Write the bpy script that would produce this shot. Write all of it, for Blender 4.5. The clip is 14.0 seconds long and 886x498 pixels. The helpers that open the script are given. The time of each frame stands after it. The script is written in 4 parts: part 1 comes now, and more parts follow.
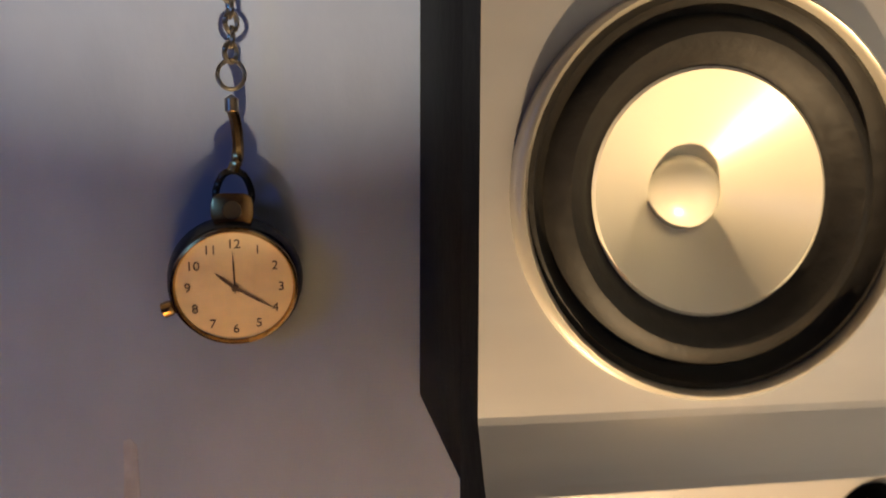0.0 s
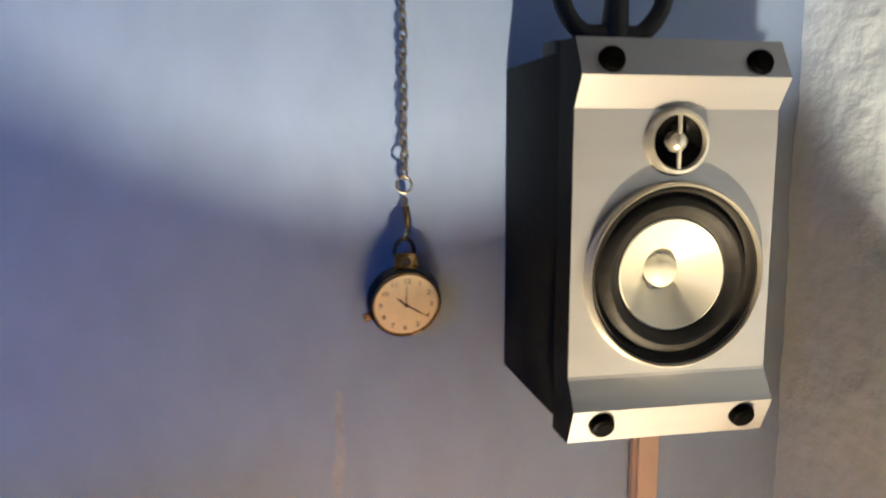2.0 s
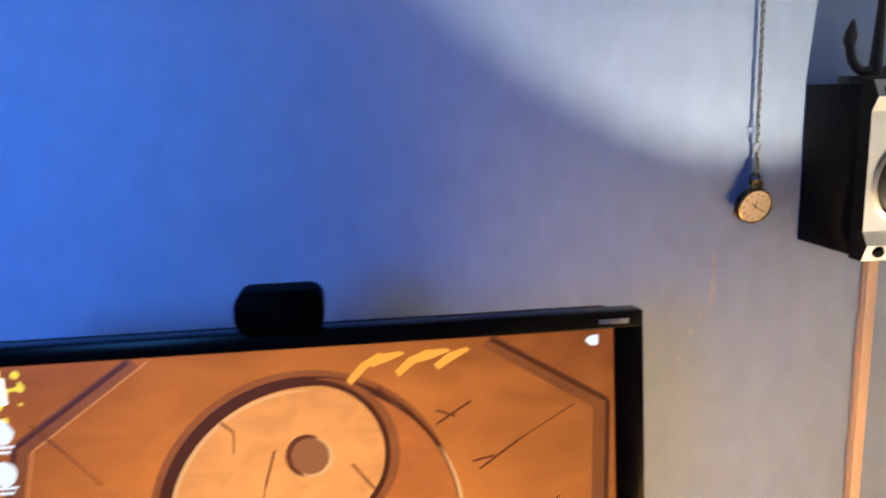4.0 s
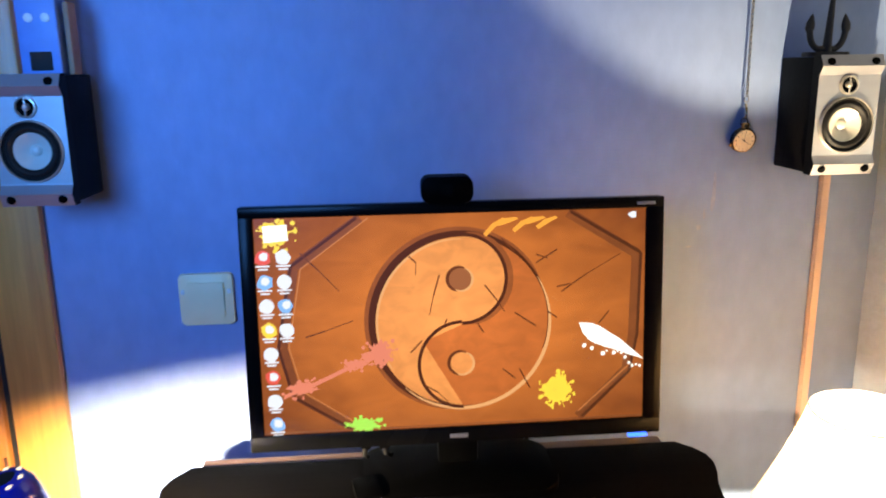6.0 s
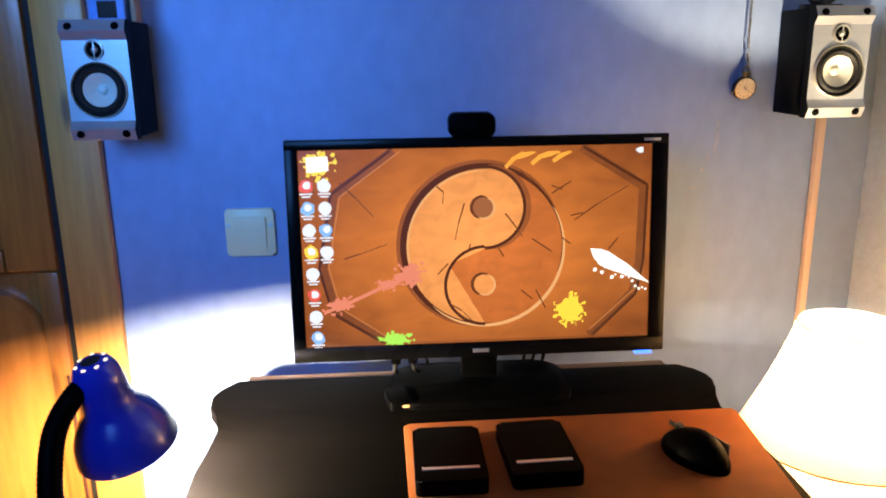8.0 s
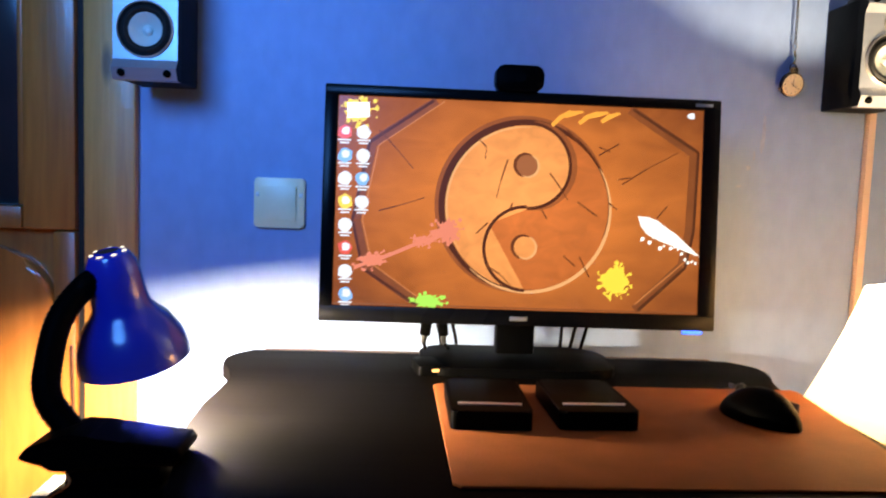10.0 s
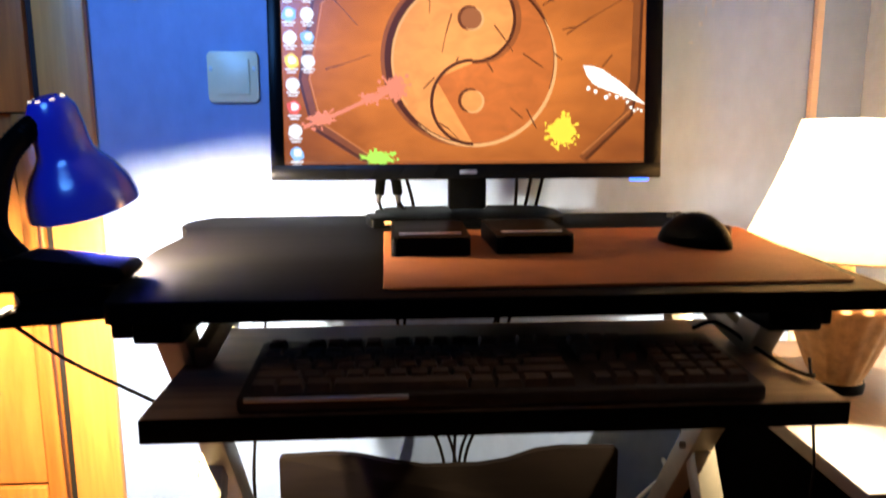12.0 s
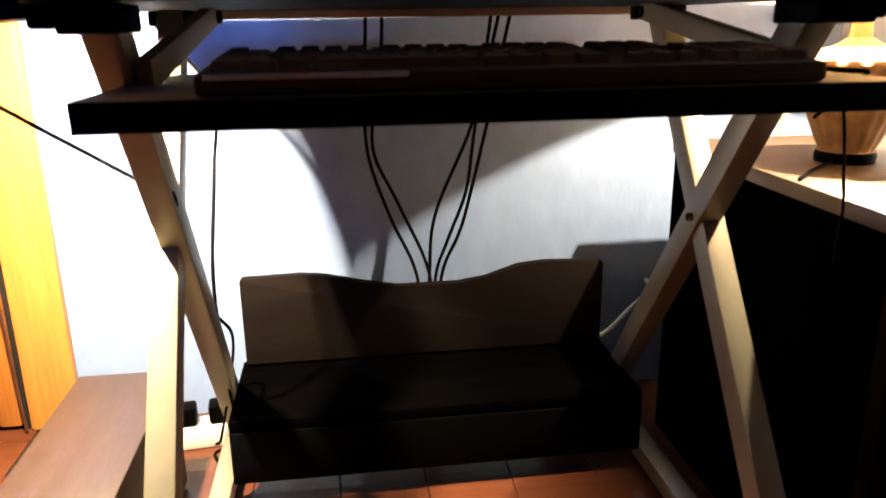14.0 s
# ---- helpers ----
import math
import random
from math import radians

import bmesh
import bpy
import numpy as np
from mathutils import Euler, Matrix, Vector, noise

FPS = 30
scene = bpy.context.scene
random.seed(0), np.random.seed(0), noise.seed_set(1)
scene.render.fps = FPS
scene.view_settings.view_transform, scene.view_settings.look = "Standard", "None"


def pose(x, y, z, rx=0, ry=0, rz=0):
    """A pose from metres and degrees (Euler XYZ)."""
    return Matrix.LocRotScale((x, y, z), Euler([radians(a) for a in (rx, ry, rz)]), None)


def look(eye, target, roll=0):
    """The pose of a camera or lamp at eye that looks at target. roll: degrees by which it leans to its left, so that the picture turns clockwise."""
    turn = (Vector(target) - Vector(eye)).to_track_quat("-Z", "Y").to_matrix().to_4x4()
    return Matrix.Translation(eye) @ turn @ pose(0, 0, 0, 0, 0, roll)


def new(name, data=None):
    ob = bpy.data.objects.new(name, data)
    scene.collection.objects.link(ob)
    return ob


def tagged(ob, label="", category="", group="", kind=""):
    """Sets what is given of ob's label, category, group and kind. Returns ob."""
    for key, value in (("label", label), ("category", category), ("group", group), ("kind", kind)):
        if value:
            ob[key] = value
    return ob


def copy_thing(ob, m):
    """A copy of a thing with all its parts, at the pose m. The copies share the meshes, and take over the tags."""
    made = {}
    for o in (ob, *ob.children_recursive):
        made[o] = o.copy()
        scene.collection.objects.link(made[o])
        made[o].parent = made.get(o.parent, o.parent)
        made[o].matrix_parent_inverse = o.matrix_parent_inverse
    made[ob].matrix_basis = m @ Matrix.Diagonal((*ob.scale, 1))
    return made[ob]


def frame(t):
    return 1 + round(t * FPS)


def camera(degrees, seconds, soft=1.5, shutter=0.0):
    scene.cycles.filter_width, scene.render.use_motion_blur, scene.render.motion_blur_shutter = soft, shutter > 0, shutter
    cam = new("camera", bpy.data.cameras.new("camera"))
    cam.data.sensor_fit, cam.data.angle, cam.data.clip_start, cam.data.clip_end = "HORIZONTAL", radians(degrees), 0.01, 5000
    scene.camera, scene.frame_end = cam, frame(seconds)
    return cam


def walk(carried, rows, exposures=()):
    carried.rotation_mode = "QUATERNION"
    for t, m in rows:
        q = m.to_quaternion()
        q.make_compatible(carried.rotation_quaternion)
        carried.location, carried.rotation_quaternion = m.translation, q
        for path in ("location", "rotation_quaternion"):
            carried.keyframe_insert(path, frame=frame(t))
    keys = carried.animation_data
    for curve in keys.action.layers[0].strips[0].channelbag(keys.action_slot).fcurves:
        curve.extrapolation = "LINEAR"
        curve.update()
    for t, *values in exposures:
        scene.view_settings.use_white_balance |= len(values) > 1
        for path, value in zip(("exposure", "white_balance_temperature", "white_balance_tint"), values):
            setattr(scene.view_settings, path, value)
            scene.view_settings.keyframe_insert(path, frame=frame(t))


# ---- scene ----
cam = camera(60.4, 14.0, soft=1.9, shutter=0.5)
PATH = [
    (0, (0.018, -0.268, 1.234), (0.336, 1.699, 1.065), 0.2),
    (0.5, (0.022, -0.256, 1.243), (0.314, 1.715, 1.075), 1.0),
    (1, (0.006, -0.286, 1.257), (0.344, 1.673, 1.037), 1.0),
    (1.5, (-0.019, -0.357, 1.274), (0.332, 1.598, 1.045), 1.0),
    (2, (-0.071, -0.436, 1.293), (0.314, 1.506, 1.011), -0.0),
    (2.5, (-0.16, -0.538, 1.318), (0.297, 1.386, 1.019), 0.8),
    (3, (-0.294, -0.664, 1.315), (0.144, 1.266, 1.026), -0.3),
    (3.5, (-0.381, -0.768, 1.329), (-0.046, 1.177, 1.003), -1.8),
    (4, (-0.46, -0.823, 1.328), (-0.233, 1.127, 0.946), -1.6),
    (6.3, (-0.626, -1.303, 1.324), (-0.473, 0.635, 0.855), -0.5),
    (6.5, (-0.633, -1.342, 1.319), (-0.479, 0.595, 0.846), -0.1),
    (7, (-0.661, -1.434, 1.323), (-0.475, 0.5, 0.849), -0.5),
    (7.5, (-0.652, -1.425, 1.31), (-0.469, 0.507, 0.826), -0.8),
    (7.7, (-0.648, -1.39, 1.298), (-0.509, 0.538, 0.785), -1.3),
    (9.8, (-0.68, -1.341, 1.028), (-0.504, 0.641, 0.83), 2.2),
    (10, (-0.69, -1.351, 1.008), (-0.582, 0.638, 0.83), 2.2),
    (10.5, (-0.659, -1.38, 0.982), (-0.581, 0.606, 0.754), 1.5),
    (11, (-0.639, -1.406, 0.963), (-0.527, 0.575, 0.71), 1.5),
    (11.5, (-0.623, -1.413, 0.939), (-0.512, 0.563, 0.648), 0.9),
    (12, (-0.621, -1.394, 0.899), (-0.504, 0.571, 0.542), -0.2),
    (12.5, (-0.62, -1.39, 0.848), (-0.459, 0.549, 0.388), 0.4),
    (13, (-0.624, -1.387, 0.805), (-0.503, 0.535, 0.266), -1.2),
    (13.5, (-0.63, -1.364, 0.755), (-0.44, 0.539, 0.168), -1.7),
    (14, (-0.664, -1.315, 0.693), (-0.411, 0.584, 0.117), -0.8),
]
walk(cam, [(t, look(eye, target, roll)) for t, eye, target, roll in PATH],
     exposures=[(0, -0.76, 7700, 16), (0.7, -0.66, 7500, 15), (1.4, -0.40, 6500, 10), (2.0, -0.24, 6100, 7), (3.0, 0.16, 6150, 7), (4.2, 0.14, 6300, 8),
                (6.3, 0.13, 6500, 10), (7.7, 0.13, 6500, 10), (9.8, 0.22, 6500, 10), (11.0, 0.26, 6500, 10), (12.5, 0.42, 6500, 10), (14.0, 0.46, 6500, 10)])

# ---- light ----
scene.view_settings.exposure = 0.0
world = bpy.data.worlds.new("world")
scene.world = world
world.use_nodes = True
world.node_tree.nodes["Background"].inputs[0].default_value = (0.25, 0.4, 0.9, 1)
world.node_tree.nodes["Background"].inputs[1].default_value = 0.004

DESK = 0.73
LAMP = (0.004, -0.385)
CLIP = (-0.996, -0.460)


def lamp_light(name, kind, place, energy, color, size, target=None):
    data = bpy.data.lights.new(name, kind)
    data.energy, data.color = energy, color
    ob = new(name, data)
    if kind == "AREA":
        data.shape, data.size = "DISK", size
        ob.matrix_world = look(place, target)
    else:
        data.shadow_soft_size = size
        ob.location = place
    return ob


lamp_light("table_lamp_bulb_light", "POINT", (LAMP[0], LAMP[1], 0.803), 48.0, (1.0, 0.79, 0.50), 0.005)
HEADM = pose(CLIP[0], CLIP[1], 0.787, 13, -9, 0)
lamp_light("clip_lamp_bulb_light", "POINT", HEADM @ Vector((0, 0, 0.0225)), 135.0, (1.0, 0.79, 0.49), 0.016)
lamp_light("blue_room_light", "AREA", (-1.22, -1.36, 1.50), 4.0, (0.09, 0.33, 1.0), 0.55, (-0.93, 0, 1.27)).data.spread = radians(72)

# ---- materials ----


def mat(name, color, rough=0.6, metal=0.0, var=0.15, scale=40.0, bump=0.0, bump_scale=None, stretch=(1, 1, 1), coat=0.0,
        emit=None, emit_strength=0.0, second=None, spec=0.5):
    m = bpy.data.materials.new(name)
    m.use_nodes = True
    nt = m.node_tree
    b = nt.nodes["Principled BSDF"]
    b.inputs["Roughness"].default_value = rough
    b.inputs["Metallic"].default_value = metal
    b.inputs["Coat Weight"].default_value = coat
    b.inputs["Specular IOR Level"].default_value = spec
    if emit:
        b.inputs["Emission Color"].default_value = (*emit, 1)
        b.inputs["Emission Strength"].default_value = emit_strength
    tc = nt.nodes.new("ShaderNodeTexCoord")
    mp = nt.nodes.new("ShaderNodeMapping")
    mp.inputs["Scale"].default_value = stretch
    nt.links.new(tc.outputs["Object"], mp.inputs["Vector"])
    n1 = nt.nodes.new("ShaderNodeTexNoise")
    n1.inputs["Scale"].default_value = scale
    n1.inputs["Detail"].default_value = 6
    n2 = nt.nodes.new("ShaderNodeTexNoise")
    n2.inputs["Scale"].default_value = scale * 0.13
    n2.inputs["Detail"].default_value = 3
    nt.links.new(mp.outputs[0], n1.inputs["Vector"])
    nt.links.new(mp.outputs[0], n2.inputs["Vector"])
    mx = nt.nodes.new("ShaderNodeMath")
    mx.operation = "ADD"
    nt.links.new(n1.outputs["Fac"], mx.inputs[0])
    nt.links.new(n2.outputs["Fac"], mx.inputs[1])
    ramp = nt.nodes.new("ShaderNodeValToRGB")
    lo = second or tuple(c * (1 - var) for c in color)
    hi = color if second else tuple(min(1, c * (1 + var)) for c in color)
    ramp.color_ramp.elements[0].position, ramp.color_ramp.elements[1].position = 0.36, 0.64
    ramp.color_ramp.elements[0].color, ramp.color_ramp.elements[1].color = (*lo, 1), (*hi, 1)
    half = nt.nodes.new("ShaderNodeMath")
    half.operation = "MULTIPLY"
    half.inputs[1].default_value = 0.5
    nt.links.new(mx.outputs[0], half.inputs[0])
    nt.links.new(half.outputs[0], ramp.inputs[0])
    nt.links.new(ramp.outputs[0], b.inputs["Base Color"])
    rr = nt.nodes.new("ShaderNodeMapRange")
    rr.inputs[3].default_value, rr.inputs[4].default_value = max(0.02, rough - 0.08), min(1, rough + 0.08)
    nt.links.new(n2.outputs["Fac"], rr.inputs[0])
    nt.links.new(rr.outputs[0], b.inputs["Roughness"])
    if bump:
        bn = nt.nodes.new("ShaderNodeTexNoise")
        bn.inputs["Scale"].default_value = bump_scale or scale
        bn.inputs["Detail"].default_value = 5
        nt.links.new(mp.outputs[0], bn.inputs["Vector"])
        bp = nt.nodes.new("ShaderNodeBump")
        bp.inputs["Strength"].default_value = 1.0
        bp.inputs["Distance"].default_value = bump
        nt.links.new(bn.outputs["Fac"], bp.inputs["Height"])
        nt.links.new(bp.outputs[0], b.inputs["Normal"])
    return m


def pine(name, light, dark, stretch, rough=0.45, coat=0.1):
    """Varnished pine: long grain bands and scattered knots."""
    m = mat(name, light, rough, var=0.2, scale=30, stretch=stretch, coat=coat, second=dark, bump=0.0006)
    nt = m.node_tree
    b = nt.nodes["Principled BSDF"]
    base = b.inputs["Base Color"].links[0].from_socket
    tc = nt.nodes.new("ShaderNodeTexCoord")
    mp = nt.nodes.new("ShaderNodeMapping")
    mp.inputs["Scale"].default_value = (9, 9, 2.6)
    vo = nt.nodes.new("ShaderNodeTexVoronoi")
    vo.inputs["Scale"].default_value = 1.0
    nt.links.new(tc.outputs["Object"], mp.inputs["Vector"])
    nt.links.new(mp.outputs[0], vo.inputs["Vector"])
    knot = nt.nodes.new("ShaderNodeMapRange")
    knot.inputs[1].default_value, knot.inputs[2].default_value = 0.05, 0.11
    knot.inputs[3].default_value, knot.inputs[4].default_value = 0.75, 0.0
    nt.links.new(vo.outputs["Distance"], knot.inputs[0])
    mix = nt.nodes.new("ShaderNodeMix")
    mix.data_type = "RGBA"
    nt.links.new(knot.outputs[0], mix.inputs[0])
    nt.links.new(base, mix.inputs[6])
    mix.inputs[7].default_value = (0.10, 0.035, 0.012, 1)
    nt.links.new(mix.outputs[2], b.inputs["Base Color"])
    return m


def wood_glow(name, color):
    """Lit wood grain on the screen."""
    m = glow(name, color)
    nt = m.node_tree
    b = nt.nodes["Principled BSDF"]
    tc, mp, nz, rp, gr, mp3, ml = (nt.nodes.new("ShaderNode" + k) for k in ("TexCoord", "Mapping", "TexNoise", "ValToRGB", "TexGradient", "Mapping", "MixRGB"))
    mp.inputs["Scale"].default_value = (9, 1, 14)
    nz.inputs["Scale"].default_value, nz.inputs["Detail"].default_value, nz.inputs["Distortion"].default_value = 3.0, 8, 0.9
    rp.color_ramp.elements[0].position, rp.color_ramp.elements[1].position = 0.30, 0.72
    rp.color_ramp.elements[0].color = (*(c * 0.86 for c in color), 1)
    rp.color_ramp.elements[1].color = (*(min(1, c * 1.12) for c in color), 1)
    gr.gradient_type = "SPHERICAL"
    mp3.inputs["Scale"].default_value = (4.2, 1, 4.2)
    ml.blend_type = "MULTIPLY"
    ml.inputs[0].default_value = 0.55
    nt.links.new(tc.outputs["Object"], mp.inputs["Vector"])
    nt.links.new(tc.outputs["Object"], mp3.inputs["Vector"])
    nt.links.new(mp3.outputs[0], gr.inputs["Vector"])
    nt.links.new(mp.outputs[0], nz.inputs["Vector"])
    nt.links.new(nz.outputs["Fac"], rp.inputs[0])
    nt.links.new(rp.outputs[0], ml.inputs[1])
    fac = nt.nodes.new("ShaderNodeMapRange")
    fac.inputs[3].default_value, fac.inputs[4].default_value = 0.55, 1.7
    nt.links.new(gr.outputs["Fac"], fac.inputs[0])
    nt.links.new(fac.outputs[0], ml.inputs[2])
    nt.links.new(ml.outputs[0], b.inputs["Emission Color"])
    return m


def glow(name, color, strength=1.0):
    """What a lit screen shows: it gives off light."""
    m = bpy.data.materials.new(name)
    m.use_nodes = True
    b = m.node_tree.nodes["Principled BSDF"]
    b.inputs["Base Color"].default_value = (0.01, 0.01, 0.01, 1)
    b.inputs["Roughness"].default_value = 0.3
    b.inputs["Emission Color"].default_value = (*color, 1)
    b.inputs["Emission Strength"].default_value = strength
    return m


M = {
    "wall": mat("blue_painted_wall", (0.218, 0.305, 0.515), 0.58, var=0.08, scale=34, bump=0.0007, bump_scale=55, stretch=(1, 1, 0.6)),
    # same blue paint on coarse plaster, its colour paled for the lamplight
    "rough": mat("lamplit_rough_plaster", (0.57, 0.68, 0.86), 0.7, var=0.06, scale=45, bump=0.0025, bump_scale=60, stretch=(1, 1, 1.3)),
    "ceiling": mat("ceiling_paint", (0.55, 0.53, 0.50), 0.8, var=0.04),
    "beige": mat("beige_wall_paint", (0.20, 0.17, 0.14), 0.8, var=0.08),
    "floor": pine("red_laminate", (0.12, 0.036, 0.016), (0.075, 0.022, 0.010), (0.25, 3, 1), 0.3),
    "pine": pine("pine_casing", (0.64, 0.285, 0.062), (0.47, 0.185, 0.040), (4, 4, 0.25)),
    "pine_dark": pine("pine_door", (0.44, 0.165, 0.030), (0.30, 0.100, 0.020), (4, 4, 0.22), 0.35, 0.15),
    "panel_red": mat("varnished_panel", (0.46, 0.165, 0.034), 0.10, var=0.3, scale=12, stretch=(3, 3, 0.4), coat=0.8),
    "black_box": mat("black_vinyl", (0.0035, 0.0033, 0.0032), 0.6, var=0.3, scale=160, bump=0.0003, spec=0.08),
    "alu": mat("brushed_silver", (0.34, 0.34, 0.35), 0.40, metal=0.65, var=0.04, scale=120, stretch=(0.2, 1, 1)),
    "alu_bright": mat("polished_silver", (0.62, 0.58, 0.50), 0.30, metal=0.75, var=0.05, scale=80),
    "rubber": mat("black_rubber", (0.006, 0.0055, 0.005), 0.42, var=0.25, scale=90, bump=0.0003),
    "foam": mat("surround_foam", (0.007, 0.006, 0.005), 0.6, var=0.4, scale=250, bump=0.0003, spec=0.3),
    "cone": mat("cream_cone", (0.56, 0.54, 0.46), 0.30, metal=0.1, var=0.04, scale=30),
    "black": mat("black_plastic", (0.0010, 0.0010, 0.0010), 0.45, var=0.25, scale=70, spec=0.018),
    "gloss": mat("gloss_black", (0.003, 0.003, 0.003), 0.25, var=0.2, scale=20, spec=0.07),
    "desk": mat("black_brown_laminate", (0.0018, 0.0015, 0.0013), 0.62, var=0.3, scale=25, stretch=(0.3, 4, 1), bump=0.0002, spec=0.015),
    "lip": mat("brown_edge", (0.10, 0.05, 0.03), 0.5, var=0.15, scale=40),
    "scuff": mat("pale_scuff", (0.26, 0.31, 0.45), 0.7, var=0.15, scale=200),
    # black laminate lightened in colour for lamplight that the desk keeps off the shelf
    "tray": mat("brightened_black_laminate", (0.17, 0.105, 0.075), 0.5, var=0.3, scale=30, stretch=(0.3, 3, 1), spec=0.12),
    # laminate taken down to near zero, with the low shade put into its colour
    "shelf": mat("shaded_black_board", (0.0008, 0.0007, 0.0007), 0.8, var=0.3, scale=25, stretch=(0.3, 4, 1), spec=0.0),
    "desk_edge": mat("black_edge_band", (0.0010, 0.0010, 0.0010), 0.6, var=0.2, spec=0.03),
    "glass": mat("dark_glass_pane", (0.020, 0.021, 0.024), 0.12, var=0.2, scale=6, coat=0.2),
    "steel": mat("grey_steel_tube", (0.24, 0.215, 0.16), 0.42, metal=0.25, var=0.08, scale=50),
    "mat": mat("brown_desk_mat", (0.215, 0.064, 0.016), 0.75, spec=0.15, var=0.14, scale=22, bump=0.0006, bump_scale=300),
    "blue": mat("blue_enamel", (0.010, 0.022, 0.36), 0.22, var=0.06, scale=20, coat=0.4),
    "duct": mat("cream_duct", (0.70, 0.52, 0.40), 0.45, var=0.04, scale=20),
    "white": mat("white_plastic", (0.74, 0.72, 0.66), 0.35, var=0.04, scale=20),
    "cream": mat("cream_switch", (0.90, 0.74, 0.44), 0.35, var=0.05, scale=25),
    "gold": mat("worn_brass", (0.55, 0.36, 0.16), 0.25, metal=1.0, var=0.15, scale=200),
    "chain": mat("tarnished_steel", (0.33, 0.30, 0.25), 0.28, metal=1.0, var=0.2, scale=300),
    "case": mat("black_watch_case", (0.012, 0.012, 0.014), 0.25, metal=0.3, var=0.2, scale=100),
    "dial": mat("cream_dial", (0.80, 0.69, 0.45), 0.45, var=0.06, scale=200),
    "ink": mat("dial_ink", (0.03, 0.012, 0.01), 0.5, var=0.1),
    "iron": mat("black_cast_iron", (0.012, 0.012, 0.014), 0.6, var=0.4, scale=90, bump=0.001),
    "key": mat("dark_keycap", (0.090, 0.058, 0.046), 0.5, var=0.2, scale=60, spec=0.1),
    "kb_case": mat("keyboard_plastic", (0.036, 0.024, 0.020), 0.5, var=0.2, scale=70, spec=0.1),
    "wicker": mat("ridged_clay", (0.36, 0.20, 0.085), 0.7, var=0.3, scale=70, bump=0.002),
    "panel": mat("brown_black_panel", (0.0075, 0.0055, 0.0045), 0.6, var=0.2, scale=40, stretch=(0.3, 1, 4), spec=0.01),
    "sub": mat("brown_black_vinyl", (0.038, 0.022, 0.015), 0.5, var=0.2, scale=60, stretch=(4, 0.4, 1), spec=0.3),
    # lighter than the cabinet's sides: the table lamp's glare is in this colour
    "cab_top": mat("lamplit_brown_laminate", (0.085, 0.054, 0.036), 0.45, var=0.25, scale=60, stretch=(4, 0.4, 1)),
    "silver": mat("satin_silver_strip", (0.60, 0.60, 0.62), 0.3, metal=0.8, var=0.05),
    "shadow_brown": mat("brown_shadow_tone", (0.30, 0.17, 0.09), 0.6, var=0.1),
    "orn": mat("painted_wood_ornament", (0.14, 0.26, 0.58), 0.5, var=0.1),
    "cable": mat("cable_sheath", (0.004, 0.003, 0.003), 0.6, var=0.2, spec=0.02),
    "redcord": mat("brown_cord", (0.06, 0.02, 0.012), 0.5, var=0.2),
    "dark_gap": mat("dark_recess", (0.01, 0.007, 0.005), 0.8, var=0.2),
    "blue_led": glow("blue_led_glow", (0.03, 0.12, 1.0), 4.0),
    "vent": glow("lit_vent", (1.0, 0.86, 0.62), 1.5),
    "orange_led": glow("orange_led_glow", (1.0, 0.45, 0.12), 3.0),
    "grey_side": mat("grey_rubber_side", (0.16, 0.10, 0.07), 0.5, var=0.2),
}

# translucent pleated fabric of the table lamp's shade
sh = bpy.data.materials.new("shade_fabric")
sh.use_nodes = True
nt = sh.node_tree
for n in list(nt.nodes):
    if n.type == "BSDF_PRINCIPLED":
        nt.nodes.remove(n)
out = nt.nodes["Material Output"]
tr, df, mxs = (nt.nodes.new(k) for k in ("ShaderNodeBsdfTranslucent", "ShaderNodeBsdfDiffuse", "ShaderNodeMixShader"))
fwd, thru = nt.nodes.new("ShaderNodeBsdfRefraction"), nt.nodes.new("ShaderNodeMixShader")
tr.inputs[0].default_value = (0.220, 0.150, 0.082, 1)
df.inputs[0].default_value = (0.62, 0.46, 0.30, 1)
fwd.inputs[0].default_value = (0.38, 0.265, 0.145, 1)
fwd.inputs["Roughness"].default_value, fwd.inputs["IOR"].default_value = 0.75, 1.06
thru.inputs[0].default_value = 0.22
nt.links.new(tr.outputs[0], thru.inputs[1])
nt.links.new(fwd.outputs[0], thru.inputs[2])
weave = nt.nodes.new("ShaderNodeTexNoise")
weave.inputs["Scale"].default_value = 30
wr = nt.nodes.new("ShaderNodeMapRange")
wr.inputs[3].default_value, wr.inputs[4].default_value = 0.22, 0.36
nt.links.new(weave.outputs["Fac"], wr.inputs[0])
nt.links.new(wr.outputs[0], mxs.inputs[0])
nt.links.new(thru.outputs[0], mxs.inputs[1])
nt.links.new(df.outputs[0], mxs.inputs[2])
nt.links.new(mxs.outputs[0], out.inputs[0])
M["shade"] = sh

# ---- mesh helpers ----


def thing(name, label, category, place=(0, 0, 0), turn=(0, 0, 0), group="", kind=""):
    ob = new(name)
    ob.empty_display_size = 0.02
    ob.matrix_basis = pose(*place, *turn)
    return tagged(ob, label, category, group, kind)


def part(name, bm, material, parent=None, label="", smooth=True):
    me = bpy.data.meshes.new(name)
    bmesh.ops.recalc_face_normals(bm, faces=bm.faces)
    bm.to_mesh(me)
    bm.free()
    me.materials.append(material)
    if smooth:
        me.shade_smooth()
        me.set_sharp_from_angle(angle=radians(38))
    ob = new(name, me)
    if parent:
        ob.parent = parent
    return tagged(ob, label) if label else ob


def shared(name, me, parent, m):
    ob = new(name, me)
    ob.parent = parent
    ob.matrix_basis = m
    return ob


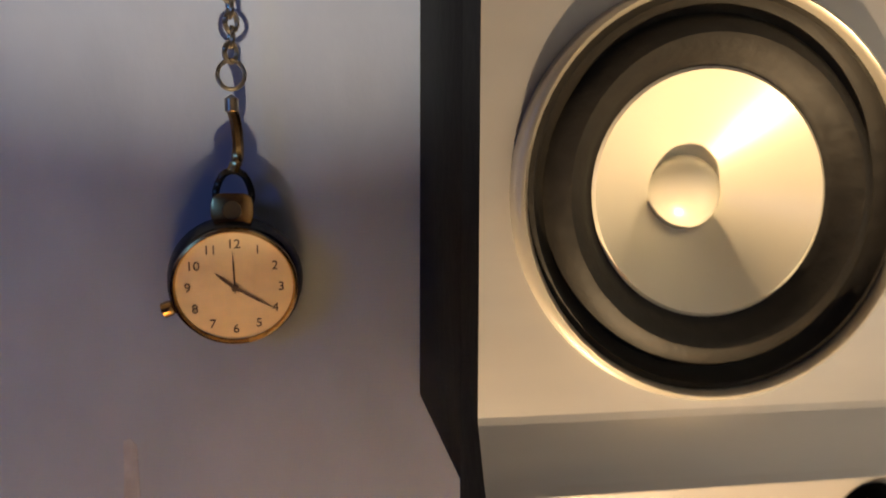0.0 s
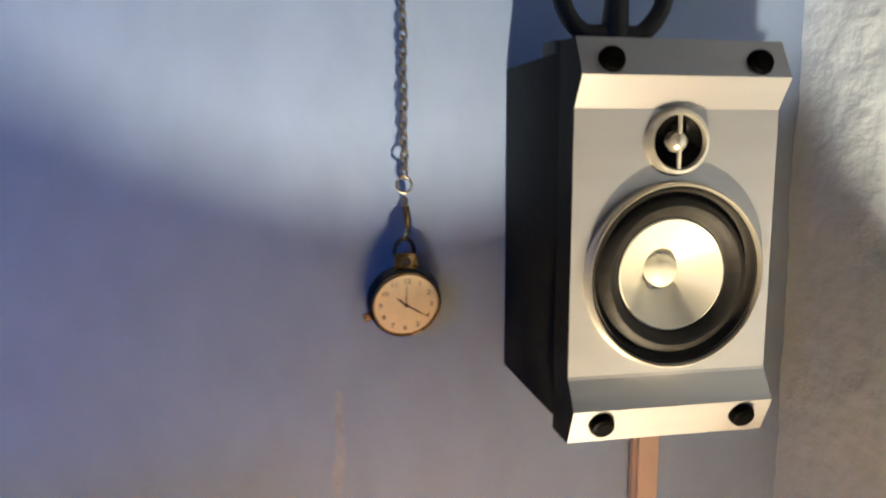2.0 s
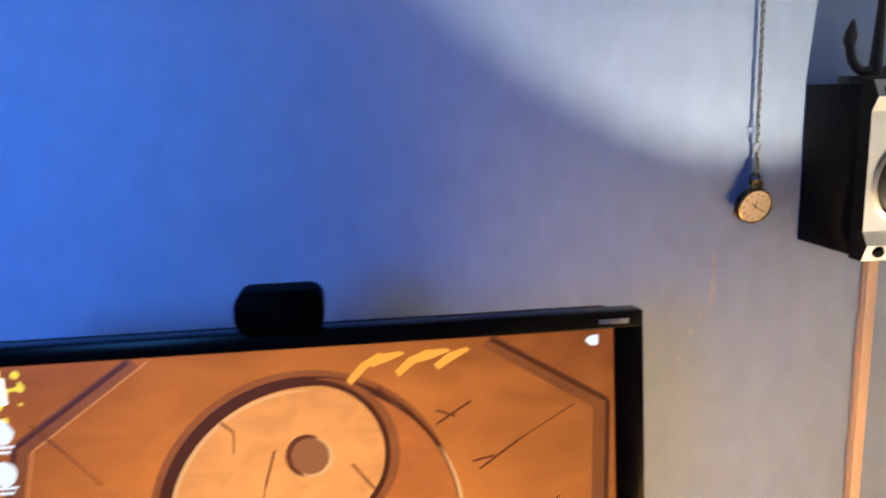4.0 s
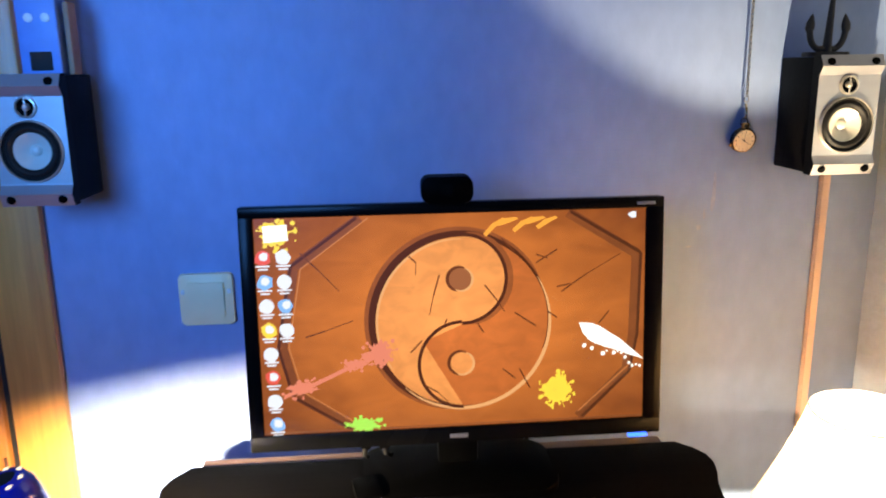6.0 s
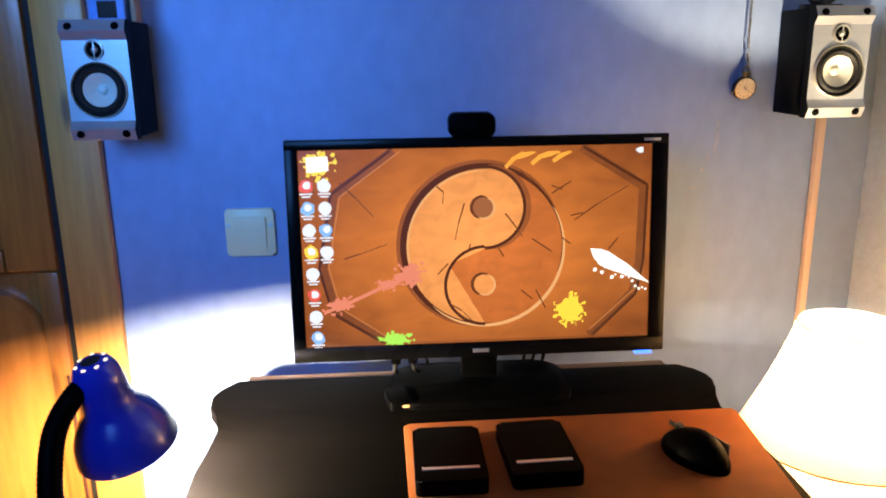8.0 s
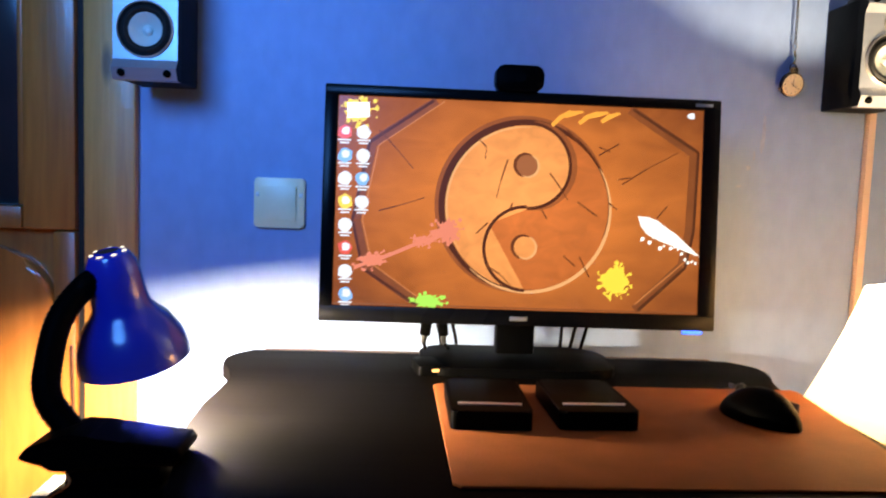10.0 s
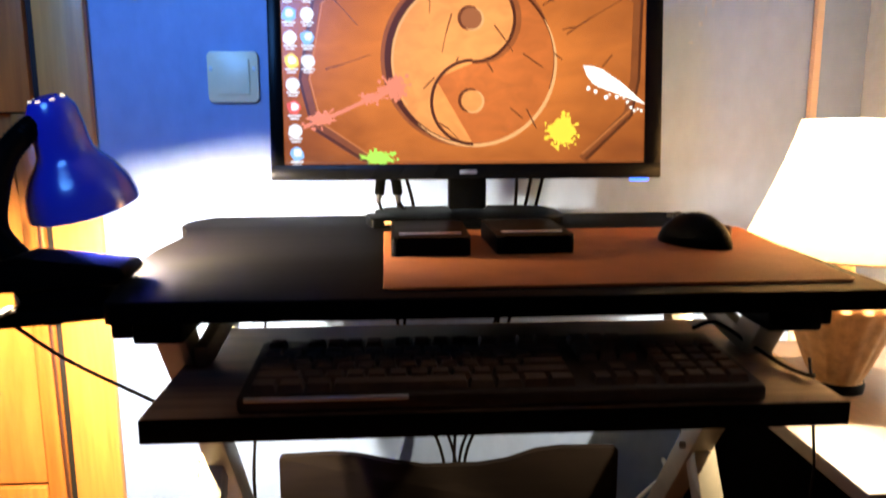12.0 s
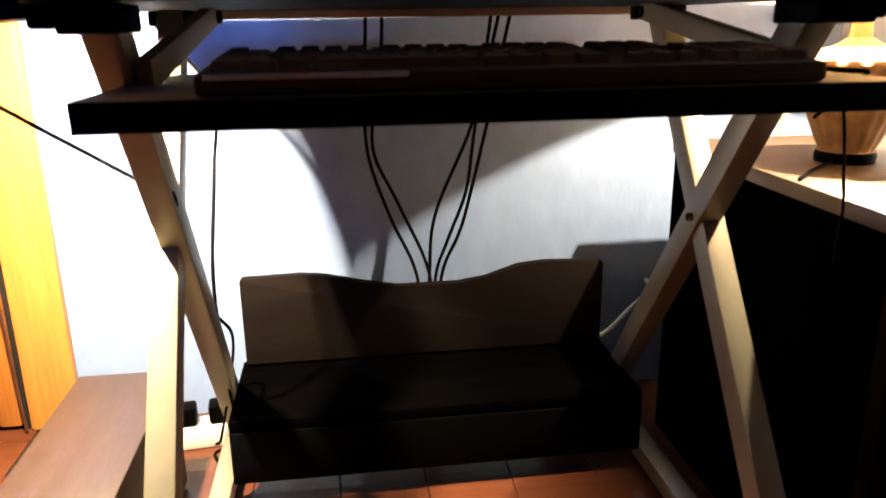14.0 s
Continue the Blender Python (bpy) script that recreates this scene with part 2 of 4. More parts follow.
def box(x0, x1, y0, y1, z0, z1, bevel=0.0, seg=2, bm=None):
    made = bmesh.new()
    r = bmesh.ops.create_cube(made, size=1.0)
    for v in r["verts"]:
        v.co = Vector((x0 + (v.co.x + 0.5) * (x1 - x0), y0 + (v.co.y + 0.5) * (y1 - y0), z0 + (v.co.z + 0.5) * (z1 - z0)))
    if bevel:
        bmesh.ops.bevel(made, geom=list(made.edges), offset=bevel, segments=seg, affect="EDGES", profile=0.5)
    if bm is None:
        return made
    return join(bm, made)


def join(bm, other, m=None):
    if m is not None:
        other.transform(m)
    me = bpy.data.meshes.new("tmp")
    other.to_mesh(me)
    other.free()
    bm.from_mesh(me)
    bpy.data.meshes.remove(me)
    return bm


def lathe(profile, seg=48, m=None, wave=None, close=False):
    """Turns (radius, height) pairs round z."""
    bm = bmesh.new()
    rings = []
    for r, z in profile:
        if r < 1e-6:
            rings.append([bm.verts.new((0, 0, z))])
            continue
        ring = []
        for i in range(seg):
            a = 2 * math.pi * i / seg
            rr = r * (1 + (wave(i, z) if wave else 0))
            ring.append(bm.verts.new((rr * math.cos(a), rr * math.sin(a), z)))
        rings.append(ring)
    pairs = list(zip(rings, rings[1:])) + ([(rings[-1], rings[0])] if close else [])
    for a, b in pairs:
        for i in range(seg):
            j = (i + 1) % seg
            if len(a) == 1 and len(b) == 1:
                continue
            if len(a) == 1:
                bm.faces.new((a[0], b[i], b[j]))
            elif len(b) == 1:
                bm.faces.new((a[i], a[j], b[0]))
            else:
                bm.faces.new((a[i], a[j], b[j], b[i]))
    if m is not None:
        bm.transform(m)
    return bm


def spline(pts, n=8):
    p = [Vector(q) for q in pts]
    p = [2 * p[0] - p[1]] + p + [2 * p[-1] - p[-2]]
    res = []
    for i in range(1, len(p) - 2):
        for k in range(n):
            t = k / n
            a, b, c, d = p[i - 1:i + 3]
            res.append(0.5 * (2 * b + (c - a) * t + (2 * a - 5 * b + 4 * c - d) * t * t + (3 * b - a - 3 * c + d) * t ** 3))
    res.append(p[-2])
    return res


def tube(pts, radius, seg=8, smooth=8, ridge=None):
    path = spline(pts, smooth) if smooth else [Vector(q) for q in pts]
    bm = bmesh.new()
    rings = []
    up = Vector((0.31, 0.2, 0.93)).normalized()
    for i, q in enumerate(path):
        d = (path[min(i + 1, len(path) - 1)] - path[max(i - 1, 0)]).normalized()
        s = d.cross(up)
        if s.length < 0.05:
            s = d.cross(Vector((1, 0, 0)))
        s.normalize()
        u = s.cross(d)
        r = radius * (ridge(i) if ridge else 1)
        rings.append([bm.verts.new(q + r * (math.cos(2 * math.pi * k / seg) * s + math.sin(2 * math.pi * k / seg) * u)) for k in range(seg)])
    for a, b in zip(rings, rings[1:]):
        for k in range(seg):
            bm.faces.new((a[k], a[(k + 1) % seg], b[(k + 1) % seg], b[k]))
    bm.faces.new(rings[0][::-1])
    bm.faces.new(rings[-1])
    return bm


def beam(a, b, width, thick, across=(1, 0, 0), bevel=0.002):
    """A flat bar from a to b; width lies along across."""
    a, b, across = Vector(a), Vector(b), Vector(across)
    d = b - a
    z = d.normalized()
    x = (across - z * across.dot(z)).normalized()
    y = z.cross(x)
    bm = box(-width / 2, width / 2, -thick / 2, thick / 2, 0, d.length, bevel)
    bm.transform(Matrix.Translation(a) @ Matrix((x, y, z)).transposed().to_4x4())
    return bm


def slab(outline, z0, z1, bevel=0.0):
    """A plate with the given outline in x, y between two heights."""
    bm = bmesh.new()
    lo = [bm.verts.new((x, y, z0)) for x, y in outline]
    hi = [bm.verts.new((x, y, z1)) for x, y in outline]
    n = len(lo)
    bm.faces.new(lo[::-1])
    top = bm.faces.new(hi)
    for i in range(n):
        bm.faces.new((lo[i], lo[(i + 1) % n], hi[(i + 1) % n], hi[i]))
    if bevel:
        bmesh.ops.bevel(bm, geom=list(top.edges), offset=bevel, segments=2, affect="EDGES", profile=0.5)
    return bm


def rounded(x0, x1, y0, y1, r, n=6):
    res = []
    for cx, cy, a0 in ((x1 - r, y0 + r, -90), (x1 - r, y1 - r, 0), (x0 + r, y1 - r, 90), (x0 + r, y0 + r, 180)):
        for k in range(n + 1):
            a = radians(a0 + 90 * k / n)
            res.append((cx + r * math.cos(a), cy + r * math.sin(a)))
    return res


FACE = pose(0, 0, 0, 90, 0, 0)  # turns z into -y: lathed things that face the room

# ---- structure ----
LEFT, RIGHT, NEAR, HIGH = -2.7, 0.248, -3.2, 2.45
DOOR_L, DOOR_R, DOOR_H = -2.06, -1.25, 2.03


def structure(name, bm, material, label, category, smooth=False):
    return tagged(part(name, bm, material, None, smooth=smooth), label, category, kind="structure")


bm = box(DOOR_R, RIGHT + 0.12, 0, 0.12, 0, HIGH)
box(LEFT - 0.12, DOOR_L, 0, 0.12, 0, HIGH, bm=bm)
box(DOOR_L, DOOR_R, 0, 0.12, DOOR_H, HIGH, bm=bm)
structure("wall_north", bm, M["wall"], "smooth blue painted wall with faint roller marks", "wall")

# the side wall is coarse plaster: a grid pushed in and out
bm = bmesh.new()
ny, nz = 240, 200
grid = []
for i in range(ny + 1):
    row = []
    for k in range(nz + 1):
        y, z = -1.2 * i / ny, 0.5 + 1.5 * k / nz
        p = Vector((0.0, y * 34, z * 46))
        d = 0.0012 * noise.noise(p) + 0.0012 * noise.noise(p * 2.3) + 0.0022 * noise.noise(p * 0.25)
        row.append(bm.verts.new((RIGHT - 0.004 + d, y, z)))
    grid.append(row)
for i in range(ny):
    for k in range(nz):
        bm.faces.new((grid[i][k], grid[i + 1][k], grid[i + 1][k + 1], grid[i][k + 1]))
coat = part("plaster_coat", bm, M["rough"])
wall_east = structure("wall_east", box(RIGHT + 0.006, RIGHT + 0.12, NEAR, 0, 0, HIGH), M["rough"], "coarsely plastered blue side wall, paled for the lamplight", "wall")
coat.parent = wall_east
structure("wall_west", box(LEFT - 0.12, LEFT, NEAR, 0, 0, HIGH), M["beige"], "plain beige painted wall", "wall")
structure("wall_south", box(LEFT - 0.12, RIGHT + 0.12, NEAR - 0.12, NEAR, 0, HIGH), M["beige"], "plain beige painted wall", "wall")
structure("ceiling", box(LEFT - 0.12, RIGHT + 0.12, NEAR - 0.12, 0.12, HIGH, HIGH + 0.1), M["ceiling"], "plain white ceiling", "ceiling")
structure("floor", box(LEFT - 0.12, RIGHT + 0.12, NEAR - 0.12, 0.3, -0.08, -0.004), M["dark_gap"], "reddish brown plank floor", "floor")
floor = bpy.data.objects["floor"]
for i in range(22):
    x0 = LEFT + i * 0.134
    for j in range(3):
        y0 = NEAR + j * 1.28 - (i % 3) * 0.4
        a, b = max(y0, NEAR), min(y0 + 1.278, 0.0)
        if b - a < 0.05:
            continue
        part("plank", box(x0, min(x0 + 0.1325, RIGHT), a, b, -0.004, 0.0, 0.0008, 1), M["floor"], floor, smooth=False)

# door in the far wall, with its casing
door = thing("door_1", "varnished pine door, closed, with dark glass over an arched panel", "door", kind="structure")
part("casing", box(-1.236, -1.148, -0.020, 0.0, 0, 2.12, 0.006), M["pine"], door, "knotty pine door casing")
part("casing", box(-2.15, -2.06, -0.020, 0.0, 0, 2.12, 0.004), M["pine"], door)
part("casing", box(-2.058, -1.238, -0.020, 0.0, 2.03, 2.12, 0.004), M["pine"], door)
part("jamb", box(-1.2490, -1.2365, -0.007, -0.0005, 0, 2.03, 0.001), M["dark_gap"], door)
part("leaf_stile", box(-1.340, -1.2515, -0.014, 0.028, 0.899, 2.02, 0.005), M["pine_dark"], door)
part("leaf_stile", box(-1.290, -1.2515, -0.014, 0.028, 0.008, 0.897, 0.005), M["pine_dark"], door)
part("leaf_stile", box(-2.055, -1.935, -0.014, 0.028, 0.008, 2.02, 0.006), M["pine_dark"], door)
part("rail", box(-1.934, -1.292, -0.014, 0.028, 0.008, 0.20, 0.004), M["pine_dark"], door)
part("rail", box(-1.934, -1.342, -0.014, 0.028, 0.899, 0.938, 0.004), M["pine_dark"], door)
part("rail", box(-1.934, -1.342, -0.014, 0.028, 1.90, 2.02, 0.004), M["pine_dark"], door)
# raised panel with a flat-headed arch
out_line = [(-1.918, 0.204), (-1.288, 0.204)]
for k in range(25):
    a = radians(180 * k / 24)
    c, q = math.cos(a), math.sin(a)
    out_line.append((-1.603 + 0.315 * math.copysign(abs(c) ** 0.55, c), 0.690 + 0.192 * q ** 0.55))
bm = slab(out_line, -0.006, 0.020, 0.012)
bm.transform(Matrix(((1, 0, 0, 0), (0, 0, -1, 0.010), (0, 1, 0, 0), (0, 0, 0, 1))))
part("arched_panel", bm, M["panel_red"], door, "glossy reddish varnished arched panel")
part("backing_panel", box(-1.934, -1.292, 0.014, 0.022, 0.2, 0.897), M["pine_dark"], door)
part("glass_pane", box(-1.934, -1.341, 0.002, 0.010, 0.939, 1.899, 0.001), M["glass"], door, "dark glossy glass pane")
part("glazing_bead", box(-1.350, -1.3405, -0.006, 0.002, 0.940, 1.898, 0.002), M["pine_dark"], door)
# light switch
switch = thing("light_switch", "square cream wall switch with one rocker", "light switch", (-0.9060, 0, 0.959))
part("switch_frame", slab(rounded(-0.0435, 0.0435, -0.0435, 0.0435, 0.007), 0, 0.010, 0.003), M["cream"], switch)
switch.children[0].matrix_basis = FACE
r = part("rocker", slab(rounded(-0.029, 0.029, -0.030, 0.030, 0.002), 0.010, 0.0135, 0.0015), M["cream"], switch)
r.matrix_basis = FACE @ pose(0, 0, 0.0006, 2, 0, 0)
for s in (-1, 1):
    c = part("clip", box(s * 0.0375 - 0.003, s * 0.0375 + 0.003, -0.0118, -0.0095, 0.010, 0.018, 0.001), M["white"], switch)

# cable duct
duct = thing("cable_duct", "narrow cream plastic cable duct fixed to the wall", "cable duct", (0.146, 0, 0))
part("duct_base", box(-0.0085, 0.0085, -0.007, -0.0005, 0.02, 1.262, 0.001), M["duct"], duct)
part("duct_cover", box(-0.0070, 0.0070, -0.0115, -0.0072, 0.02, 1.262, 0.0015), M["duct"], duct)

# ---- wall loudspeakers ----


def loudspeaker(place, turn):
    """Small two-way satellite: black box, silver front plate with two proud bars. Its origin is the middle of its back."""
    sp = thing("wall_loudspeaker", "small black loudspeaker with a silver front, fixed to the wall", "loudspeaker", place, turn, group="wall loudspeakers")
    part("cabinet", box(-0.0455, 0.0455, -0.1005, 0.0, -0.0895, 0.0875, 0.002), M["black_box"], sp, "black vinyl-wrapped box")
    # front plate: one profile in depth and height, drawn out sideways
    prof = [(-0.1000, 0.0900), (-0.1185, 0.0900), (-0.1275, 0.0735), (-0.1265, 0.0720), (-0.1195, 0.0608), (-0.1190, 0.0598),
            (-0.1190, -0.0600), (-0.1195, -0.0615), (-0.1262, -0.0722), (-0.1275, -0.0738), (-0.1195, -0.0910), (-0.1000, -0.0910)]
    bm = bmesh.new()
    rows = []
    for x in (-1, 1):
        rows.append([bm.verts.new((x * (0.0490), y, z)) for y, z in prof])
    n = len(prof)
    for i in range(n):
        if i not in (5, 11):
            bm.faces.new((rows[0][i], rows[0][(i + 1) % n], rows[1][(i + 1) % n], rows[1][i]))
    # the flat middle is filled round the two driver openings
    loop = [rows[0][5], rows[1][5], rows[1][6], rows[0][6]]
    edges = []
    for a, b in zip(loop, loop[1:] + loop[:1]):
        edges.append(bm.edges.get((a, b)) or bm.edges.new((a, b)))
    for cx, cz, rad in ((0, -0.0145, 0.0400), (-0.001, 0.0455, 0.0104)):
        ring = [bm.verts.new((cx + rad * math.cos(2 * math.pi * k / 40), -0.119, cz + rad * math.sin(2 * math.pi * k / 40))) for k in range(40)]
        for a, b in zip(ring, ring[1:] + ring[:1]):
            edges.append(bm.edges.new((a, b)))
    bmesh.ops.triangle_fill(bm, edges=edges, use_beauty=True, normal=(0, -1, 0))
    for side in rows:
        bm.faces.new(side).material_index = 1
    plate = part("front_plate", bm, M["alu"], sp, "silver front plate", smooth=False)
    plate.data.materials.append(M["black_box"])
    for x in (-0.0348, 0.0348):
        for z, tilt, y in ((0.0797, -20, -0.1235), (-0.0808, 24, -0.1245)):
            k = part("grille_peg", lathe([(0, 0.0040), (0.0036, 0.0040), (0.0052, 0.0034), (0.0060, 0.0016), (0.0060, -0.003), (0, -0.003)], 20), M["black"], sp)
            k.matrix_basis = pose(x, y, z) @ pose(0, 0, 0, tilt, 0, 0) @ FACE
            h = part("peg_hole", lathe([(0, 0.0043), (0.0034, 0.0043), (0.0034, 0.0036), (0, 0.0036)], 14), M["desk_edge"], k)
    wz = -0.0145
    woofer = part("woofer", lathe([(0.0430, -0.003), (0.0430, 0.0022), (0.0424, 0.0052), (0.0415, 0.0060), (0.0407, 0.0050), (0.0402, -0.008)], 64), M["alu_bright"], sp, "bright rolled silver ring")
    woofer.matrix_basis = pose(0, -0.119, wz) @ FACE
    part("surround", lathe([(0.0406, 0.0036), (0.0392, 0.0042), (0.0380, 0.0016), (0.0364, 0.0006), (0.0344, 0.0036), (0.0318, 0.0046), (0.0292, 0.0034), (0.0276, 0.0008), (0.0262, -0.0004), (0.0250, -0.0006), (0.0248, -0.004)], 64), M["foam"], woofer, "black rubber surround")
    part("cone", lathe([(0.0259, -0.0002), (0.0252, 0.0002), (0.0170, -0.0062), (0.0100, -0.0116), (0.0074, -0.0130)], 64), M["cone"], woofer, "cream metallic cone")
    part("dust_cap", lathe([(0.0084, -0.0128), (0.0080, -0.0108), (0.0066, -0.0086), (0.0040, -0.0068), (0, -0.0060)], 40), M["cone"], woofer, "cream dished dust cap")
    tw = part("tweeter", lathe([(0.0152, -0.002), (0.0152, 0.0018), (0.0140, 0.0040), (0.0126, 0.0044), (0.0118, 0.0030), (0.0116, 0.0004)], 48), M["alu_bright"], sp, "silver tweeter ring")
    tw.matrix_basis = pose(-0.001, -0.119, 0.0455) @ FACE
    part("horn", lathe([(0.0118, 0.0022), (0.0102, 0.0006), (0.0090, -0.0012), (0.0066, -0.0028), (0, -0.0032)], 40), M["gloss"], tw)
    part("bridge", box(-0.0009, 0.0009, -0.0120, 0.0120, 0.0024, 0.0040, 0.0004), M["alu_bright"], tw)
    part("phase_plug", lathe([(0.0048, -0.002), (0.0048, 0.0010), (0.0036, 0.0038), (0.0016, 0.0050), (0, 0.0052)], 28), M["alu_bright"], tw)
    return sp


right_speaker = loudspeaker((0.0980, -0.002, 1.2470), (0, 0, 0))
left_speaker = copy_thing(right_speaker, pose(-1.0895, -0.024, 1.2355, 0, 0, -1))
tagged(left_speaker, "small black loudspeaker with a silver front, beside the door casing")

# cast anchor on the right-hand loudspeaker
anchor = thing("anchor_ornament", "small black cast-iron anchor standing on the loudspeaker", "ornament", (0.0915, -0.060, 1.3350))
part("foot_plate", slab(rounded(-0.034, 0.034, -0.014, 0.014, 0.006), 0, 0.007, 0.002), M["iron"], anchor)
part("shank", lathe([(0.0075, 0.006), (0.0062, 0.03), (0.0045, 0.075), (0.0035, 0.094), (0.001, 0.097), (0, 0.097)], 14, pose(0.001, 0, 0, 0, 2, 0)), M["iron"], anchor)
for s in (-1, 1):
    arm = part("arm", tube([(s * 0.003, 0, 0.012), (s * 0.016, 0, 0.0125), (s * 0.026, 0, 0.024), (s * 0.030, 0, 0.042)], 0.0048, 10), M["iron"], anchor)
    bm = lathe([(0, 0.024), (0.0035, 0.018), (0.0072, 0.008), (0.0074, 0.0), (0.005, -0.005), (0, -0.006)], 12)
    bm.transform(pose(s * 0.030, 0, 0.042, 0, -s * 8, 0) @ Matrix.Diagonal((1, 0.6, 1, 1)))
    part("fluke", bm, M["iron"], arm)

# ornament on the other loudspeaker
house = thing("wooden_ornament", "small blue wooden house ornament standing on the loudspeaker", "ornament", (-1.086, -0.070, 1.3235))
part("body", box(-0.028, 0.028, -0.020, 0.020, 0, 0.125, 0.003), M["orn"], house)
part("doorway", box(-0.014, 0.016, -0.0215, -0.018, 0.006, 0.032, 0.001), M["dark_gap"], house, "dark square opening")
for x in (-0.010, 0.013):
    d = part("window", lathe([(0.0062, 0), (0.0062, 0.0016), (0.004, 0.0024), (0, 0.0024)], 16), M["white"], house, "round white window")
    d.matrix_basis = pose(x, -0.0198, 0.078) @ FACE
# upright brown board takes the place of the ornament's cast shadow
part("side_board", box(0.034, 0.042, -0.012, 0.018, 0.0, 0.100, 0.002), M["shadow_brown"], house, "thin brown board standing in for the ornament's shadow")

# ---- pocket watch ----


def text_mesh(body, size, depth=0.0001):
    cu = bpy.data.curves.new("numeral", "FONT")
    cu.body, cu.size, cu.align_x, cu.align_y, cu.extrude = body, size, "CENTER", "CENTER", depth
    ob = new("tmp_text", cu)
    bpy.context.view_layer.update()
    me = bpy.data.meshes.new_from_object(ob.evaluated_get(bpy.context.evaluated_depsgraph_get()))
    bpy.data.objects.remove(ob)
    me.materials.clear()
    return me


WX, WY, WZ = -0.0095, -0.0125, 1.2020
watch = thing("pocket_watch", "round pocket watch with a cream dial, hanging on a steel chain", "pocket watch", (WX, WY, WZ))
case = part("watch_case", lathe([(0, -0.0090), (0.014, -0.0088), (0.0205, -0.0075), (0.0234, -0.003), (0.0226, 0.003), (0.0212, 0.0056), (0.0203, 0.0062), (0.0198, 0.0052)], 56), M["case"], watch, "dark metal case")
TILT_W = pose(0, 0, 0, 14, 0, 3) @ FACE @ Matrix.Scale(0.93, 4)
case.matrix_basis = TILT_W
dial = part("dial", lathe([(0.0200, 0.0050), (0.0190, 0.0053), (0, 0.0053)], 56), M["dial"], case, "cream printed dial")
part("bezel", lathe([(0.0215, 0.0050), (0.0213, 0.0062), (0.0204, 0.0066), (0.0198, 0.0056)], 56), M["gold"], case, "thin brass bezel")
for k in range(1, 13):
    a = radians(90 - 30 * k)
    me = text_mesh(str(k), 0.0046)
    me.materials.append(M["ink"])
    shared("numeral", me, case, pose(0.0157 * math.cos(a), 0.0157 * math.sin(a), 0.0056))
for name, ang, length, w in (("hour_hand", 310, 0.0085, 0.0005), ("minute_hand", 121, 0.0150, 0.0004), ("second_hand", 358, 0.0135, 0.00025)):
    bm = slab([(-w, -0.002), (w, -0.002), (w * 1.2, length * 0.6), (0, length), (-w * 1.2, length * 0.6)], 0.0058, 0.0061)
    bm.transform(pose(0, 0, 0, 0, 0, -ang))
    part(name, bm, M["ink"], case)
part("hand_boss", lathe([(0.0012, 0.0056), (0.0012, 0.0066), (0, 0.0068)], 14), M["ink"], case)
part("crown", lathe([(0.0024, 0), (0.0028, 0.001), (0.0028, 0.0036), (0.0015, 0.0042), (0, 0.0042)], 16, pose(-0.0212, -0.0085, 0.001, 0, -90, 22)), M["gold"], case)
part("pendant", lathe([(0.0034, 0.0215), (0.0032, 0.024), (0.0040, 0.0255), (0.0036, 0.0275), (0, 0.028)], 16, pose(0, 0.002, 0)), M["case"], watch)
part("bow", tube([(-0.0045, -0.001, 0.023), (-0.0056, -0.001, 0.029), (-0.0035, -0.001, 0.0345), (0, -0.001, 0.0362), (0.0035, -0.001, 0.0345), (0.0056, -0.001, 0.029), (0.0045, -0.001, 0.023)], 0.0012, 8, 6), M["case"], watch, "dark loop")
buckle = part("clasp_plate", slab(rounded(-0.0066, 0.0066, 0, 0.0105, 0.0035), 0, 0.0014, 0.0004), M["gold"], watch, "shiny brass clasp plate")
buckle.matrix_basis = pose(0, -0.0055, 0.0185) @ FACE
part("plate_hole", lathe([(0.0030, 0.0012), (0.0030, 0.00175), (0, 0.00175)], 18, pose(0, 0.0052, 0)), M["dark_gap"], buckle)
part("swivel_clasp", tube([(0, -0.002, 0.036), (0.0016, -0.002, 0.041), (0.0014, -0.002, 0.050), (0, -0.002, 0.0565)], 0.0019, 8, 5), M["gold"], watch, "brass swivel clasp")
part("swivel_ball", lathe([(0, 0.0535), (0.0022, 0.055), (0.0022, 0.059), (0, 0.0605)], 12, pose(0, -0.002, 0)), M["chain"], watch)
ring_pts = [(0.0042 * math.cos(a), -0.002, 0.0665 + 0.0046 * math.sin(a)) for a in [2 * math.pi * k / 20 for k in range(21)]]
part("split_ring", tube(ring_pts, 0.0007, 6, 1), M["chain"], watch)
pts = []
for k in range(17):
    a = 2 * math.pi * k / 16
    pts.append((0.0019 * math.cos(a), 0, 0.0031 * math.sin(a)))
link = part("chain_link", tube(pts, 0.00085, 6, 0), M["chain"], watch)
link.matrix_basis = pose(0, -0.002, 0.0735, 0, 0, 20)
for k in range(1, 78):
    shared("chain_link", link.data, watch, pose(0.0003 * math.sin(k * 0.9), -0.002 + 0.006 * k / 78, 0.0735 + 0.0047 * k, 4, 0, 20 + 90 * (k % 2)))
nail = part("nail", lathe([(0, 0.006), (0.003, 0.0055), (0.003, 0.0045), (0.0012, 0.0042), (0.0012, -0.014), (0, -0.014)], 12), M["chain"], watch)
nail.matrix_basis = pose(0, 0.001, 0.442) @ FACE

# ---- desk ----
CX = -0.545
BACK, FRONT = -0.145, -0.715


